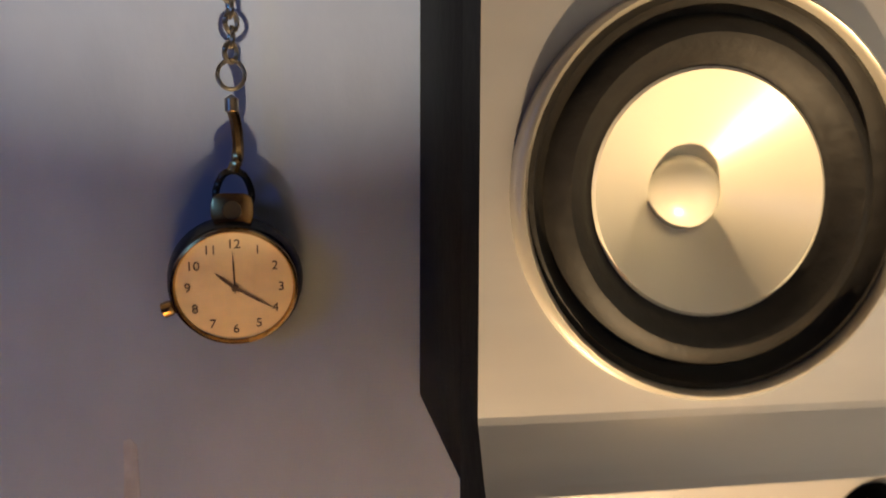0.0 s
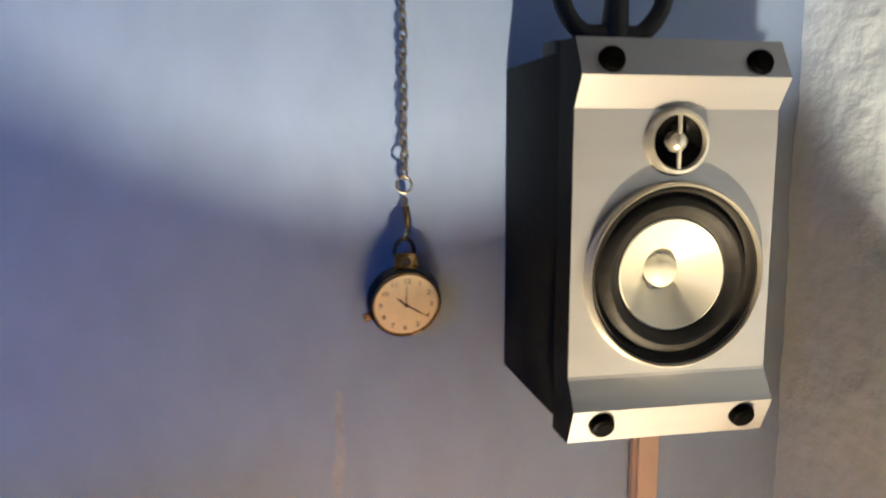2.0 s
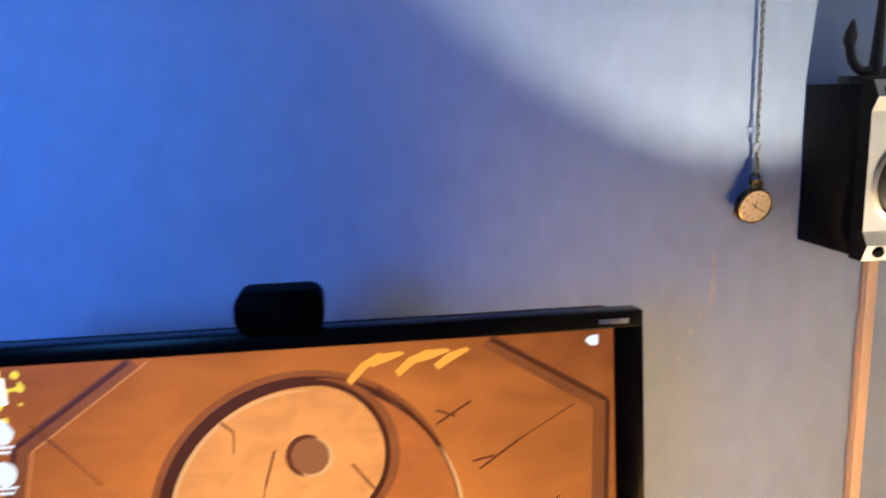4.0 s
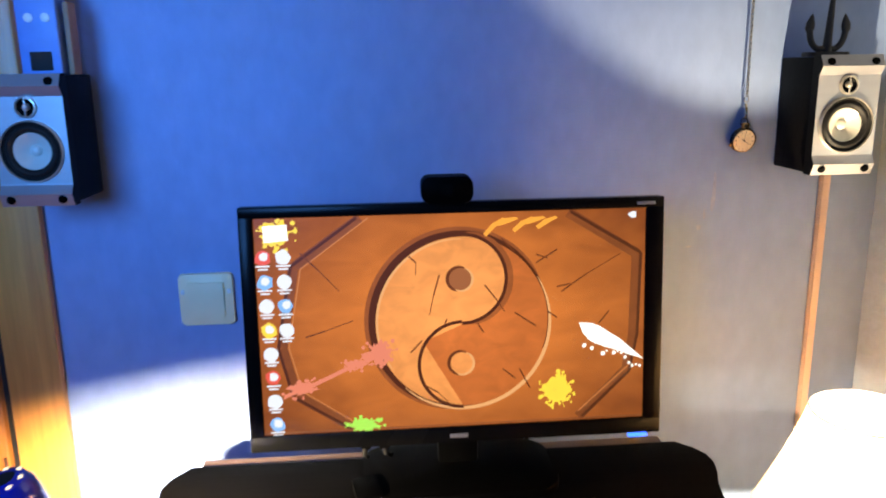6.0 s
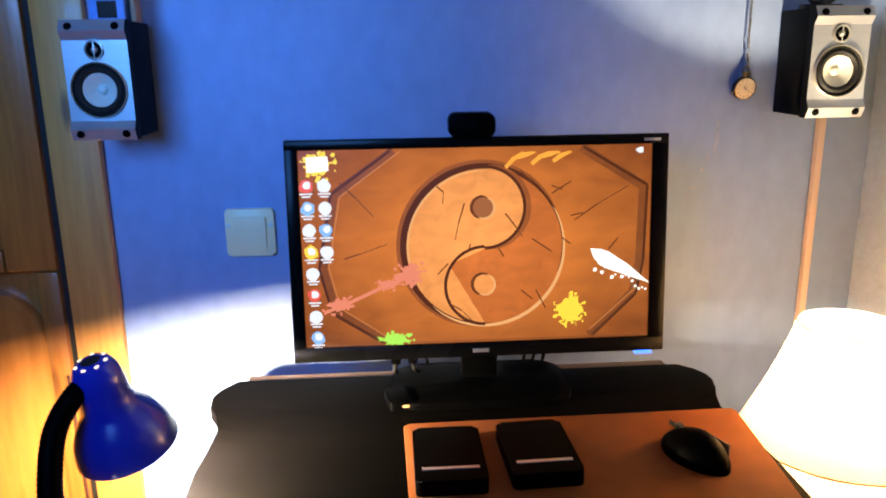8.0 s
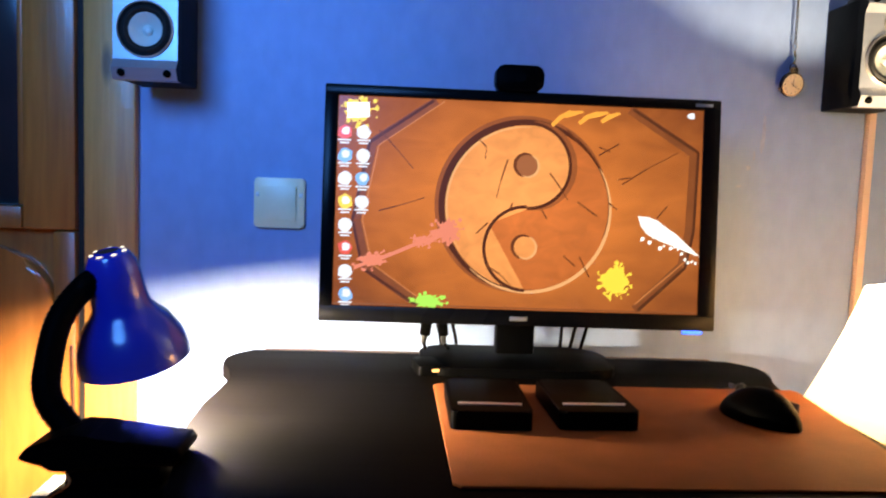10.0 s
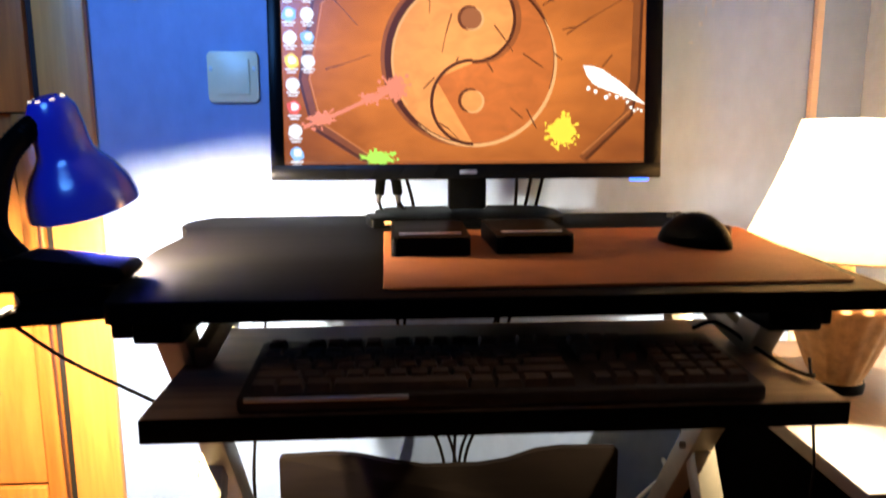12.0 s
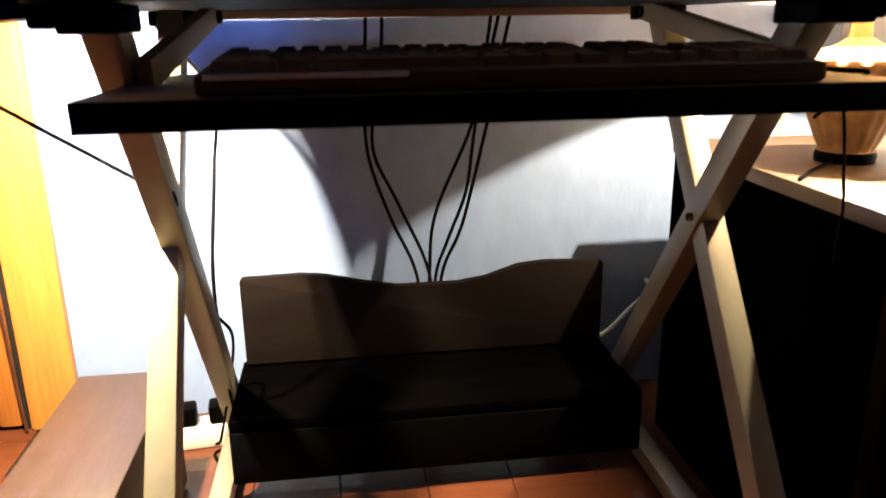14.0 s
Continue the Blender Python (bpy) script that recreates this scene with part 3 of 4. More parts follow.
def desk_outline():
    """Waisted plate: the sides draw in behind the front and swell again to rounded rear corners."""
    east = [(-0.146, FRONT), (-0.140, FRONT + 0.006), (-0.137, -0.48), (-0.142, -0.40), (-0.148, -0.35), (-0.146, -0.31), (-0.136, -0.275),
            (-0.124, -0.245), (-0.116, -0.215), (-0.118, -0.190), (-0.130, -0.168), (-0.152, BACK)]
    west = [(-0.920, BACK), (-0.942, -0.178), (-0.950, -0.205), (-0.946, -0.240), (-0.928, -0.275), (-0.916, -0.320), (-0.918, -0.380),
            (-0.922, -0.440), (-0.919, -0.520), (-0.904, -0.610), (-0.888, FRONT + 0.006), (-0.882, FRONT)]
    return east + west


desk = thing("computer_desk", "black laminate computer desk with crossed steel legs and a keyboard shelf", "desk")
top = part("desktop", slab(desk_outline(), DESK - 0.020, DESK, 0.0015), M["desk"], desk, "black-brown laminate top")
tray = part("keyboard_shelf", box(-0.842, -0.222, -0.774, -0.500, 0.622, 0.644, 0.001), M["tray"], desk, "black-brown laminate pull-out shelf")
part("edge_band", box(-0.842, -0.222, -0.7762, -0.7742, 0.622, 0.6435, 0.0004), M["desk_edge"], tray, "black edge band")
for s, hi1, lo1, hi2, lo2 in ((-1, -0.845, -0.864, -0.869, -0.849), (1, -0.240, -0.204, -0.208, -0.246)):
    part("leg", beam((hi1, -0.662, 0.705), (lo1, -0.105, 0.040), 0.030, 0.036), M["steel"], desk, "grey steel leg")
    part("leg", beam((hi2, -0.250, 0.705), (lo2, -0.820, 0.015), 0.030, 0.036), M["steel"], desk)
    part("foot_bar", beam((lo1 - s * 0.002, -0.080, 0.030), (lo1 - s * 0.002, -0.620, 0.030), 0.030, 0.028), M["steel"], desk)
    part("pivot_bolt", lathe([(0.005, -0.024), (0.005, 0.018), (0.003, 0.020), (0, 0.020)], 16, pose(-0.857 if s < 0 else -0.224, -0.459, 0.458, 0, 90, 0)), M["steel"], desk)
    part("front_bracket", box(hi1 - 0.023, hi1 + 0.023 + 0.004 * (s + 1), -0.700, -0.628, 0.686, 0.709, 0.003), M["black"], desk, "black plastic bracket")
    part("bracket_end", box(hi1 + s * 0.034 - 0.0105, hi1 + s * 0.034 + 0.0105, -0.694, -0.636, 0.690, 0.709, 0.003), M["black"], desk)
    part("rear_bracket", box(hi2 - 0.028, hi2 + 0.028, -0.27, -0.20, 0.690, 0.709, 0.003), M["black"], desk)
    xi = (-0.812 if s < 0 else -0.256)
    part("shelf_stay", beam((xi, -0.300, 0.704), (xi + s * 0.010, -0.640, 0.652), 0.014, 0.026), M["steel"], desk, "grey steel stay")
    part("stay_bolt", lathe([(0.008, -0.012), (0.008, 0.012), (0, 0.014)], 12, pose(xi, -0.312, 0.700, 0, 90, 0)), M["black"], desk)
part("rear_lip", box(-0.905, -0.170, -0.143, -0.118, 0.698, 0.727, 0.002), M["lip"], desk, "thin brown rear lip")
# rear panel with a scooped top and the low shelf before it
wave = [(-0.838, 0.140), (-0.226, 0.140), (-0.226, 0.284), (-0.230, 0.289), (-0.330, 0.292), (-0.375, 0.288), (-0.430, 0.270), (-0.480, 0.263),
        (-0.580, 0.263), (-0.640, 0.274), (-0.700, 0.288), (-0.740, 0.292), (-0.834, 0.290), (-0.838, 0.285)]
bm = slab(wave, 0, 0.016, 0.001)
bm.transform(Matrix(((1, 0, 0, 0), (0, 0, -1, -0.100), (0, 1, 0, 0.005), (0, 0, 0, 1))))
part("rear_panel", bm, M["panel"], desk, "brown-black panel with a scooped top edge")
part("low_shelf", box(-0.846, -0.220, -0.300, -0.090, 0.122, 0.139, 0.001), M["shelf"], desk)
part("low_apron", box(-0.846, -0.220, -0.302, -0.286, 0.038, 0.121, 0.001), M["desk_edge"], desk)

# desk mat
desk_mat = tagged(part("desk_mat", slab([(-0.628, -0.684), (-0.170, -0.680), (-0.163, -0.672), (-0.130, -0.335), (-0.136, -0.326), (-0.632, -0.332), (-0.641, -0.340), (-0.636, -0.676)], DESK + 0.0005, DESK + 0.0030, 0.001), M["mat"]), "tan brown leather-like desk mat lying on the desk", "desk mat")

# ---- monitor ----
MX, MY, MZ = -0.5120, -0.2130, 0.9700
mon = thing("computer_monitor", "black flat computer monitor, switched on, showing an orange wooden wallpaper", "monitor", (MX, MY, MZ), (-5, 0, 0))
W, H, BL, BR, BT, BB = 0.596, 0.350, 0.020, 0.026, 0.016, 0.024
x0, x1, z0, z1 = -W / 2, W / 2, -H / 2, H / 2
bm = box(x0, x1, -0.010, 0.014, z1 - BT, z1, 0.0025)
box(x0, x1, -0.010, 0.014, z0, z0 + BB, 0.0025, bm=bm)
box(x0, x0 + BL, -0.010, 0.014, z0 + BB - 0.003, z1 - BT + 0.003, 0.0025, bm=bm)
box(x1 - BR, x1, -0.010, 0.014, z0 + BB - 0.003, z1 - BT + 0.003, 0.0025, bm=bm)
frame_part = part("bezel", bm, M["gloss"], mon, "glossy black bezel")
part("rear_shell", slab(rounded(x0 + 0.004, x1 - 0.004, z0 + 0.004, z1 - 0.004, 0.02), -0.040, -0.008, 0.0), M["black"], mon)
mon.children[-1].matrix_basis = FACE
part("badge", box(-0.014, 0.012, -0.0106, -0.0098, z0 + 0.008, z0 + 0.014, 0.0002), M["silver"], mon, "small pale badge")
part("corner_badge", box(x1 - 0.040, x1 - 0.014, -0.0106, -0.0098, z1 - 0.011, z1 - 0.007, 0.0002), M["silver"], mon)
led = part("power_light", box(x1 - 0.048, x1 - 0.020, -0.012, -0.004, z0 - 0.0045, z0 - 0.0005, 0.001), M["blue_led"], mon, "blue power light")

# the picture on the screen
SW, SH = W - BL - BR, H - BT - BB
SCX, SCZ = (BL - BR) / 2, (BB - BT) / 2
scr_mat = bpy.data.materials.new("lit_wood_picture")
scr_mat.use_nodes = True
nt = scr_mat.node_tree
b = nt.nodes["Principled BSDF"]
b.inputs["Base Color"].default_value = (0.01, 0.01, 0.01, 1)
b.inputs["Roughness"].default_value = 0.22
tc = nt.nodes.new("ShaderNodeTexCoord")
mp = nt.nodes.new("ShaderNodeMapping")
mp.inputs["Scale"].default_value = (6, 1, 11)
nz1 = nt.nodes.new("ShaderNodeTexNoise")
nz1.inputs["Scale"].default_value = 2.2
nz1.inputs["Detail"].default_value = 7
nz1.inputs["Distortion"].default_value = 0.6
nt.links.new(tc.outputs["Object"], mp.inputs["Vector"])
nt.links.new(mp.outputs[0], nz1.inputs["Vector"])
grad = nt.nodes.new("ShaderNodeTexGradient")
grad.gradient_type = "SPHERICAL"
mp2 = nt.nodes.new("ShaderNodeMapping")
mp2.inputs["Scale"].default_value = (2.9, 2.9, 4.4)
nt.links.new(tc.outputs["Object"], mp2.inputs["Vector"])
nt.links.new(mp2.outputs[0], grad.inputs["Vector"])
ad = nt.nodes.new("ShaderNodeMath")
ad.operation = "MULTIPLY_ADD"
ad.inputs[1].default_value = 0.55
nt.links.new(nz1.outputs["Fac"], ad.inputs[0])
nt.links.new(grad.outputs["Fac"], ad.inputs[2])
rp = nt.nodes.new("ShaderNodeValToRGB")
rp.color_ramp.elements[0].position, rp.color_ramp.elements[1].position = 0.15, 1.1
rp.color_ramp.elements[0].color, rp.color_ramp.elements[1].color = (0.125, 0.026, 0.006, 1), (0.72, 0.205, 0.036, 1)
nt.links.new(ad.outputs[0], rp.inputs[0])
nt.links.new(rp.outputs[0], b.inputs["Emission Color"])
b.inputs["Emission Strength"].default_value = 1.0
screen = part("screen", box(-SW / 2 - 0.002, SW / 2 + 0.002, -0.0012, 0.004, -SH / 2 - 0.002, SH / 2 + 0.002), scr_mat, mon, "lit screen with a carved wooden circle", smooth=False)
screen.location = (SCX, -0.004, SCZ)
G = {
    "groove": glow("groove_brown", (0.085, 0.020, 0.005)), "soft": wood_glow("shade_brown", (0.30, 0.082, 0.019)), "rim": glow("rim_tan", (0.85, 0.42, 0.16)), "edge": glow("edge_tan", (0.58, 0.20, 0.055)),
    "pale": wood_glow("pale_wood", (0.78, 0.285, 0.074)), "deep": wood_glow("deep_wood", (0.52, 0.135, 0.026)), "red": glow("red_splash", (0.80, 0.24, 0.14)),
    "yellow": glow("yellow_splash", (1.0, 0.72, 0.06)), "green": glow("green_splash", (0.42, 0.85, 0.10)), "white": glow("white_splash", (1.0, 1.0, 0.92), 1.2),
    "amber": glow("amber_splash", (1.0, 0.40, 0.05)), "blueish": glow("icon_blue", (0.25, 0.5, 0.9)), "icon_red": glow("icon_red", (0.8, 0.10, 0.06)),
    "crack": glow("crack_brown", (0.15, 0.038, 0.009)), "icon_white": glow("icon_white", (0.85, 0.88, 0.95)), "knot": glow("knob_brown", (0.36, 0.12, 0.04)),
}
U = SW / 900.0  # one unit of the picture's drawing


def flat(name, shapes, material, layer):
    """Flat shapes of the picture, each a list of points in drawing units (origin top left, 900 by 505)."""
    bm = bmesh.new()
    y = -0.0012 - 0.00014 * layer
    for pts in shapes:
        vs = [bm.verts.new(((px - 450) * U, y, (252.5 - py) * U)) for px, py in pts]
        bm.faces.new(vs)
    bmesh.ops.triangulate(bm, faces=list(bm.faces))
    return part(name, bm, material, screen, smooth=False)


def arc(cx, cy, r0, r1, a0, a1, n=40):
    res = []
    for k in range(n):
        a, c = radians(a0 + (a1 - a0) * k / n), radians(a0 + (a1 - a0) * (k + 1) / n)
        res.append([(cx + r0 * math.cos(a), cy - r0 * math.sin(a)), (cx + r1 * math.cos(a), cy - r1 * math.sin(a)),
                    (cx + r1 * math.cos(c), cy - r1 * math.sin(c)), (cx + r0 * math.cos(c), cy - r0 * math.sin(c))])
    return res


def crescent(cx, cy, r, w, a0, a1, n=44):
    """A ring stroke that swells to w outside r and thins to nothing at both ends."""
    res = []
    for k in range(n):
        u, v = k / n, (k + 1) / n
        quad = []
        for f, outer in ((u, 0), (u, 1), (v, 1), (v, 0)):
            a = radians(a0 + (a1 - a0) * f)
            rr = r + outer * w * (0.06 + 0.94 * math.sin(math.pi * f) ** 0.6)
            quad.append((cx + rr * math.cos(a), cy - rr * math.sin(a)))
        res.append(quad)
    return res


def strip(pts, w):
    res = []
    for (ax, ay), (bx, by) in zip(pts, pts[1:]):
        d = math.hypot(bx - ax, by - ay)
        nx, ny = -(by - ay) / d * w / 2, (bx - ax) / d * w / 2
        res.append([(ax + nx, ay + ny), (bx + nx, by + ny), (bx - nx, by - ny), (ax - nx, ay - ny)])
    return res


def blob(cx, cy, r, jag, n, rng, squash=1.0):
    pts = []
    for k in range(n):
        a = 2 * math.pi * k / n
        rr = r * (1 + jag * (rng.random() - 0.35) * (1.4 if k % 2 else 0.2))
        pts.append((cx + rr * math.cos(a), cy - rr * squash * math.sin(a)))
    return pts


rng = random.Random(4)
CCX, CCY, CR = 466, 254, 203
half_l = [(CCX + CR * math.cos(radians(a)), CCY - CR * math.sin(radians(a))) for a in range(90, 271, 6)]
s_low = [(CCX + CR / 2 * math.cos(radians(a)), CCY + CR / 2 - CR / 2 * math.sin(radians(a))) for a in range(270, 89, -8)]
s_up = [(CCX + CR / 2 * math.cos(radians(a)), CCY - CR / 2 - CR / 2 * math.sin(radians(a))) for a in range(-90, 91, 8)]
flat("carved_disc", arc(CCX, CCY, 0, CR, 0, 360, 60), G["deep"], 1)
flat("carved_half", [half_l + s_low[1:] + s_up[1:-1]], G["pale"], 2)
flat("ring_groove", crescent(CCX, CCY, CR - 2, 17, 30, 268, 60), G["groove"], 3)
flat("ring_groove", arc(CCX, CCY, CR - 1, CR + 4, -20, 62, 30), G["groove"], 3)
flat("ring_shade", crescent(CCX, CCY, CR - 2, 27, 22, 276, 60), G["soft"], 2)
flat("curve_shade", crescent(CCX, CCY - CR / 2, CR / 2 + 4, 16, -84, 88, 30), G["soft"], 4)
flat("ring_light", crescent(CCX, CCY, CR + 1, 9, 228, 390, 50), G["rim"], 4)
flat("ring_light", crescent(CCX, CCY, CR - 8, 6, 88, 215, 40), G["rim"], 4)
flat("curve_groove", arc(CCX, CCY - CR / 2, CR / 2 - 1, CR / 2 + 7, -90, 90, 30), G["groove"], 5)
flat("curve_groove", arc(CCX, CCY + CR / 2, CR / 2 - 3, CR / 2 + 5, 90, 270, 30), G["groove"], 5)
for cy, m, lo in ((152, "knot", "rim"), (352, "pale", "groove")):
    flat("knob", arc(CCX - 3, cy, 0, 28, 0, 360, 28), G[m], 6)
    flat("knob_shadow", crescent(CCX - 3, cy, 26, 8, 60, 270, 28), G["crack"], 7)
    flat("knob_light", crescent(CCX - 3, cy, 26, 6, 240, 430, 24), G["rim"], 8)
flat("frame_groove", strip([(238, 4), (84, 112), (50, 300), (78, 412), (212, 501)], 24), G["soft"], 1)
flat("frame_groove", strip([(716, 4), (880, 106), (874, 300), (858, 386), (742, 498)], 24), G["soft"], 1)
flat("frame_line", strip([(230, 3), (78, 110), (42, 300), (70, 416), (204, 502)], 7), G["groove"], 2)
flat("frame_light", strip([(256, 4), (100, 116), (66, 298), (92, 404), (232, 500)], 3), G["edge"], 2)
flat("frame_line", strip([(722, 3), (890, 104), (884, 300), (866, 390), (750, 499)], 7), G["groove"], 2)
flat("frame_light", strip([(868, 372), (742, 484)], 3), G["edge"], 2)
cracks = [[(100, 80), (140, 120), (185, 170)], [(345, 95), (362, 110), (360, 140)], [(415, 140), (400, 190), (390, 235)], [(700, 190), (760, 150), (840, 105)],
          [(520, 168), (548, 205), (566, 232)], [(590, 236), (640, 270)], [(690, 178), (722, 172)], [(600, 372), (625, 420)], [(105, 275), (150, 262), (215, 240)], [(560, 60), (590, 92)], [(640, 100), (668, 110)], [(668, 236), (690, 252)], [(502, 258), (516, 281)], [(344, 322), (371, 295)], [(790, 270), (815, 240)],
          [(430, 245), (425, 260)], [(560, 370), (590, 395)], [(372, 400), (405, 420), (430, 446)], [(640, 120), (690, 90)]]
for c in cracks:
    flat("crack", strip(c[:2], 3.4) + strip(c[1:], 2.0), G["crack"], 8)
# splashes: a ragged core with drops flung round it


def splash(name, cx, cy, r, m, drops, reach, lean=0.0, squash=1.0, layer=9):
    shapes = [blob(cx, cy, r, 0.8, 30, rng, squash)]
    for k in range(drops):
        a, d = 2 * math.pi * rng.random(), r * (0.9 + reach * rng.random())
        x, y = cx + d * math.cos(a), cy + squash * d * math.sin(a) + lean * d * math.cos(a)
        size = r * (0.06 + 0.13 * rng.random())
        if 2 < x < 898 and 2 < y < 503:
            shapes.append(blob(x, y, size, 0.3, 9, rng))
            if rng.random() < 0.5:
                shapes += strip([(cx + 0.6 * (x - cx), cy + 0.6 * (y - cy)), (x, y)], size * 0.8)
    return flat(name, shapes, G[m], layer)


splash("red_splash", 272, 320, 26, "red", 26, 0.9, squash=0.9)
splash("red_splash", 215, 343, 20, "red", 18, 1.2, squash=0.5)
splash("red_splash", 92, 395, 24, "red", 24, 1.3, -0.3, 0.5)
flat("red_streak", strip([(50, 414), (120, 388), (200, 352), (260, 330)], 9), G["red"], 9)
splash("yellow_splash", 690, 428, 30, "yellow", 34, 0.75)
splash("green_splash", 232, 492, 26, "green", 24, 1.1, squash=0.4)
splash("top_splash", 48, 34, 30, "yellow", 26, 0.8, squash=0.9)
flat("top_splash_core", [[(20, 16), (74, 14), (76, 50), (22, 54)]], G["white"], 10)
flat("amber_splash", [[(q, 44 - w), (q + 20, 24 - w * 0.5), (q + 46, 12), (q + 52, 16), (q + 26, 34 - w * 0.4), (q + 6, 52 - w)] for q, w in ((518, -4), (548, 20), (585, 4), (612, 22), (640, 10))], G["amber"], 9)
flat("white_slash", [[(742, 266), (770, 268), (792, 276), (815, 292), (840, 308), (872, 336), (902, 362), (866, 350), (836, 338), (800, 326), (770, 312), (752, 292)]], G["white"], 10)
flat("slash_drops", [blob(756 + 9 * k, 296 + 4.4 * k + 34 * rng.random() - 6, 2.5 + 3 * rng.random(), 0.4, 8, rng) for k in range(16)], G["white"], 10)
flat("cursor", [blob(868, 14, 8, 0.5, 10, rng)], G["icon_white"], 10)
flat("screen_sheen", strip([(0, 502), (900, 502)], 4), G["soft"], 3)
# desktop icons with unreadable captions as plain bars
kinds = ["icon_red", "blueish", "icon_white", "yellow", "icon_white", "icon_red", "icon_white", "blueish", "icon_white", "icon_white", "blueish", "icon_white"]
for k in range(12):
    col, row = (1, k - 8) if k >= 8 else (0, k)
    ix, iy = 17 + 46 * col + 2 * row * (1 - col), 88 + 56 * row
    part_icon = flat("desktop_icon", [blob(ix, iy, 17, 0.25, 12, rng)], G[kinds[k]], 10)
    flat("icon_shine", [blob(ix + 2, iy - 3, 10, 0.3, 8, rng)], G["icon_white"], 11)
    flat("icon_caption", [[(ix - 16, iy + 17), (ix + 16, iy + 17), (ix + 16, iy + 21), (ix - 16, iy + 21)], [(ix - 11, iy + 24), (ix + 11, iy + 24), (ix + 11, iy + 28), (ix - 11, iy + 28)]], G["icon_white"], 10)

stand = part("stand_neck", box(-0.029, 0.031, 0.010, 0.034, -0.225, -0.10, 0.004), M["black"], mon, "black neck")
stand.matrix_basis = pose(0, 0, 0, 5, 0, 0)
bm = slab(rounded(-0.145, 0.145, -0.080, 0.080, 0.045, 8), 0, 0.012, 0.004)
base_plate = part("stand_base", bm, M["black"], mon, "black oval foot")
base_plate.matrix_basis = pose(0, 0, 0, 5, 0, 0) @ pose(0, 0.005, DESK - MZ + 0.0005)

# webcam
cam_body = thing("webcam", "small black webcam clipped on top of the monitor", "webcam", (-0.5240, -0.205, 1.1450))
part("body", slab(rounded(-0.0355, 0.0355, 0.0, 0.037, 0.012), -0.016, 0.016, 0.003), M["black"], cam_body)
cam_body.children[0].matrix_basis = FACE
part("lens_ring", lathe([(0.0095, 0), (0.0090, 0.002), (0.0065, 0.0022), (0.0062, 0.0005), (0, 0.0005)], 24, pose(0, -0.016, 0.020) @ FACE), M["gloss"], cam_body)
part("clip", box(-0.018, 0.018, 0.012, 0.040, -0.012, 0.012, 0.003), M["black"], cam_body)

# ---- things on the desk ----


def disk_drive(place, turn):
    hd = thing("external_drive", "flat black external drive with a silver strip, on the desk mat", "disk drive", place, (0, 0, turn), group="external drives")
    part("housing", slab(rounded(-0.0465, 0.0465, -0.070, 0.070, 0.008), 0, 0.022, 0.004), M["black"], hd)
    part("strip", box(-0.037, 0.037, -0.0450, -0.0385, 0.0215, 0.0232, 0.0006), M["silver"], hd, "satin silver strip")
    return hd


first = disk_drive((-0.583, -0.459, DESK + 0.0032), 0)
copy_thing(first, pose(-0.4615, -0.452, DESK + 0.0032, 0, 0, 2))

mouse = thing("computer_mouse", "black computer mouse with a grey-brown side, on the desk mat", "mouse", (-0.247, -0.464, DESK + 0.0032), (0, 0, 24))
bm = bmesh.new()
bmesh.ops.create_uvsphere(bm, u_segments=32, v_segments=18, radius=1)
for v in bm.verts:
    x, y, z = v.co
    v.co = Vector((0.034 * x * (1 - 0.12 * y * y), 0.056 * y, 0.040 * max(z, -0.05) * (1 - 0.18 * (y + 0.25) ** 2)))
part("shell", bm, M["black"], mouse)
part("wheel", lathe([(0.006, -0.003), (0.008, -0.002), (0.008, 0.002), (0.006, 0.003)], 20, pose(0, 0.030, 0.029, 0, 90, 0)), M["rubber"], mouse)
part("side_grip", box(0.0285, 0.0335, -0.030, 0.026, 0.006, 0.024, 0.002), M["grey_side"], mouse, "grey-brown side grip")
part("button_gap", box(-0.0006, 0.0006, 0.012, 0.050, 0.0262, 0.0330, 0.0), M["dark_gap"], mouse)

hub = thing("usb_hub", "small black hub with an orange light beside the monitor foot", "usb hub", (-0.648, -0.255, DESK + 0.0005), (0, 0, 10))
part("body", slab(rounded(-0.018, 0.018, -0.030, 0.030, 0.006), 0, 0.014, 0.003), M["black"], hub)
part("light", box(0.002, 0.012, -0.0312, -0.0290, 0.005, 0.009, 0.0005), M["orange_led"], hub, "orange light")

# ---- keyboard ----
kb = thing("keyboard", "full-size black keyboard on the pull-out shelf", "keyboard", (-0.5290, -0.7025, 0.6445))
bm = box(-0.232, 0.232, -0.071, 0.071, 0.0, 0.016, 0.005)
for v in bm.verts:
    v.co.z += 0.05 * (v.co.y + 0.071) if v.co.z > 0.008 else 0
part("case", bm, M["kb_case"], kb)
part("wrist_edge", box(-0.225, -0.085, -0.0722, -0.0670, 0.0115, 0.0150, 0.0008), M["silver"], kb, "pale worn front strip")


def keycap(w):
    bm = bmesh.new()
    lo = [bm.verts.new((sx * w / 2, sy * 0.0088, 0)) for sx, sy in ((-1, -1), (1, -1), (1, 1), (-1, 1))]
    hi = [bm.verts.new((sx * (w / 2 - 0.0022), sy * 0.0066, 0.0070)) for sx, sy in ((-1, -1), (1, -1), (1, 1), (-1, 1))]
    bm.faces.new(hi)
    for i in range(4):
        bm.faces.new((lo[i], lo[(i + 1) % 4], hi[(i + 1) % 4], hi[i]))
    me = bpy.data.meshes.new("key")
    bm.to_mesh(me)
    bm.free()
    me.materials.append(M["key"])
    return me


CAPS = {}


def put_key(x, row, w):
    me = CAPS.setdefault(round(w, 4), keycap(w - 0.0012))
    y = -0.0545 + 0.0188 * row + (0.006 if row == 5 else 0)
    shared("key", me, kb, pose(x, y, 0.0162 + 0.05 * (y + 0.071), 2.9, 0, 0))


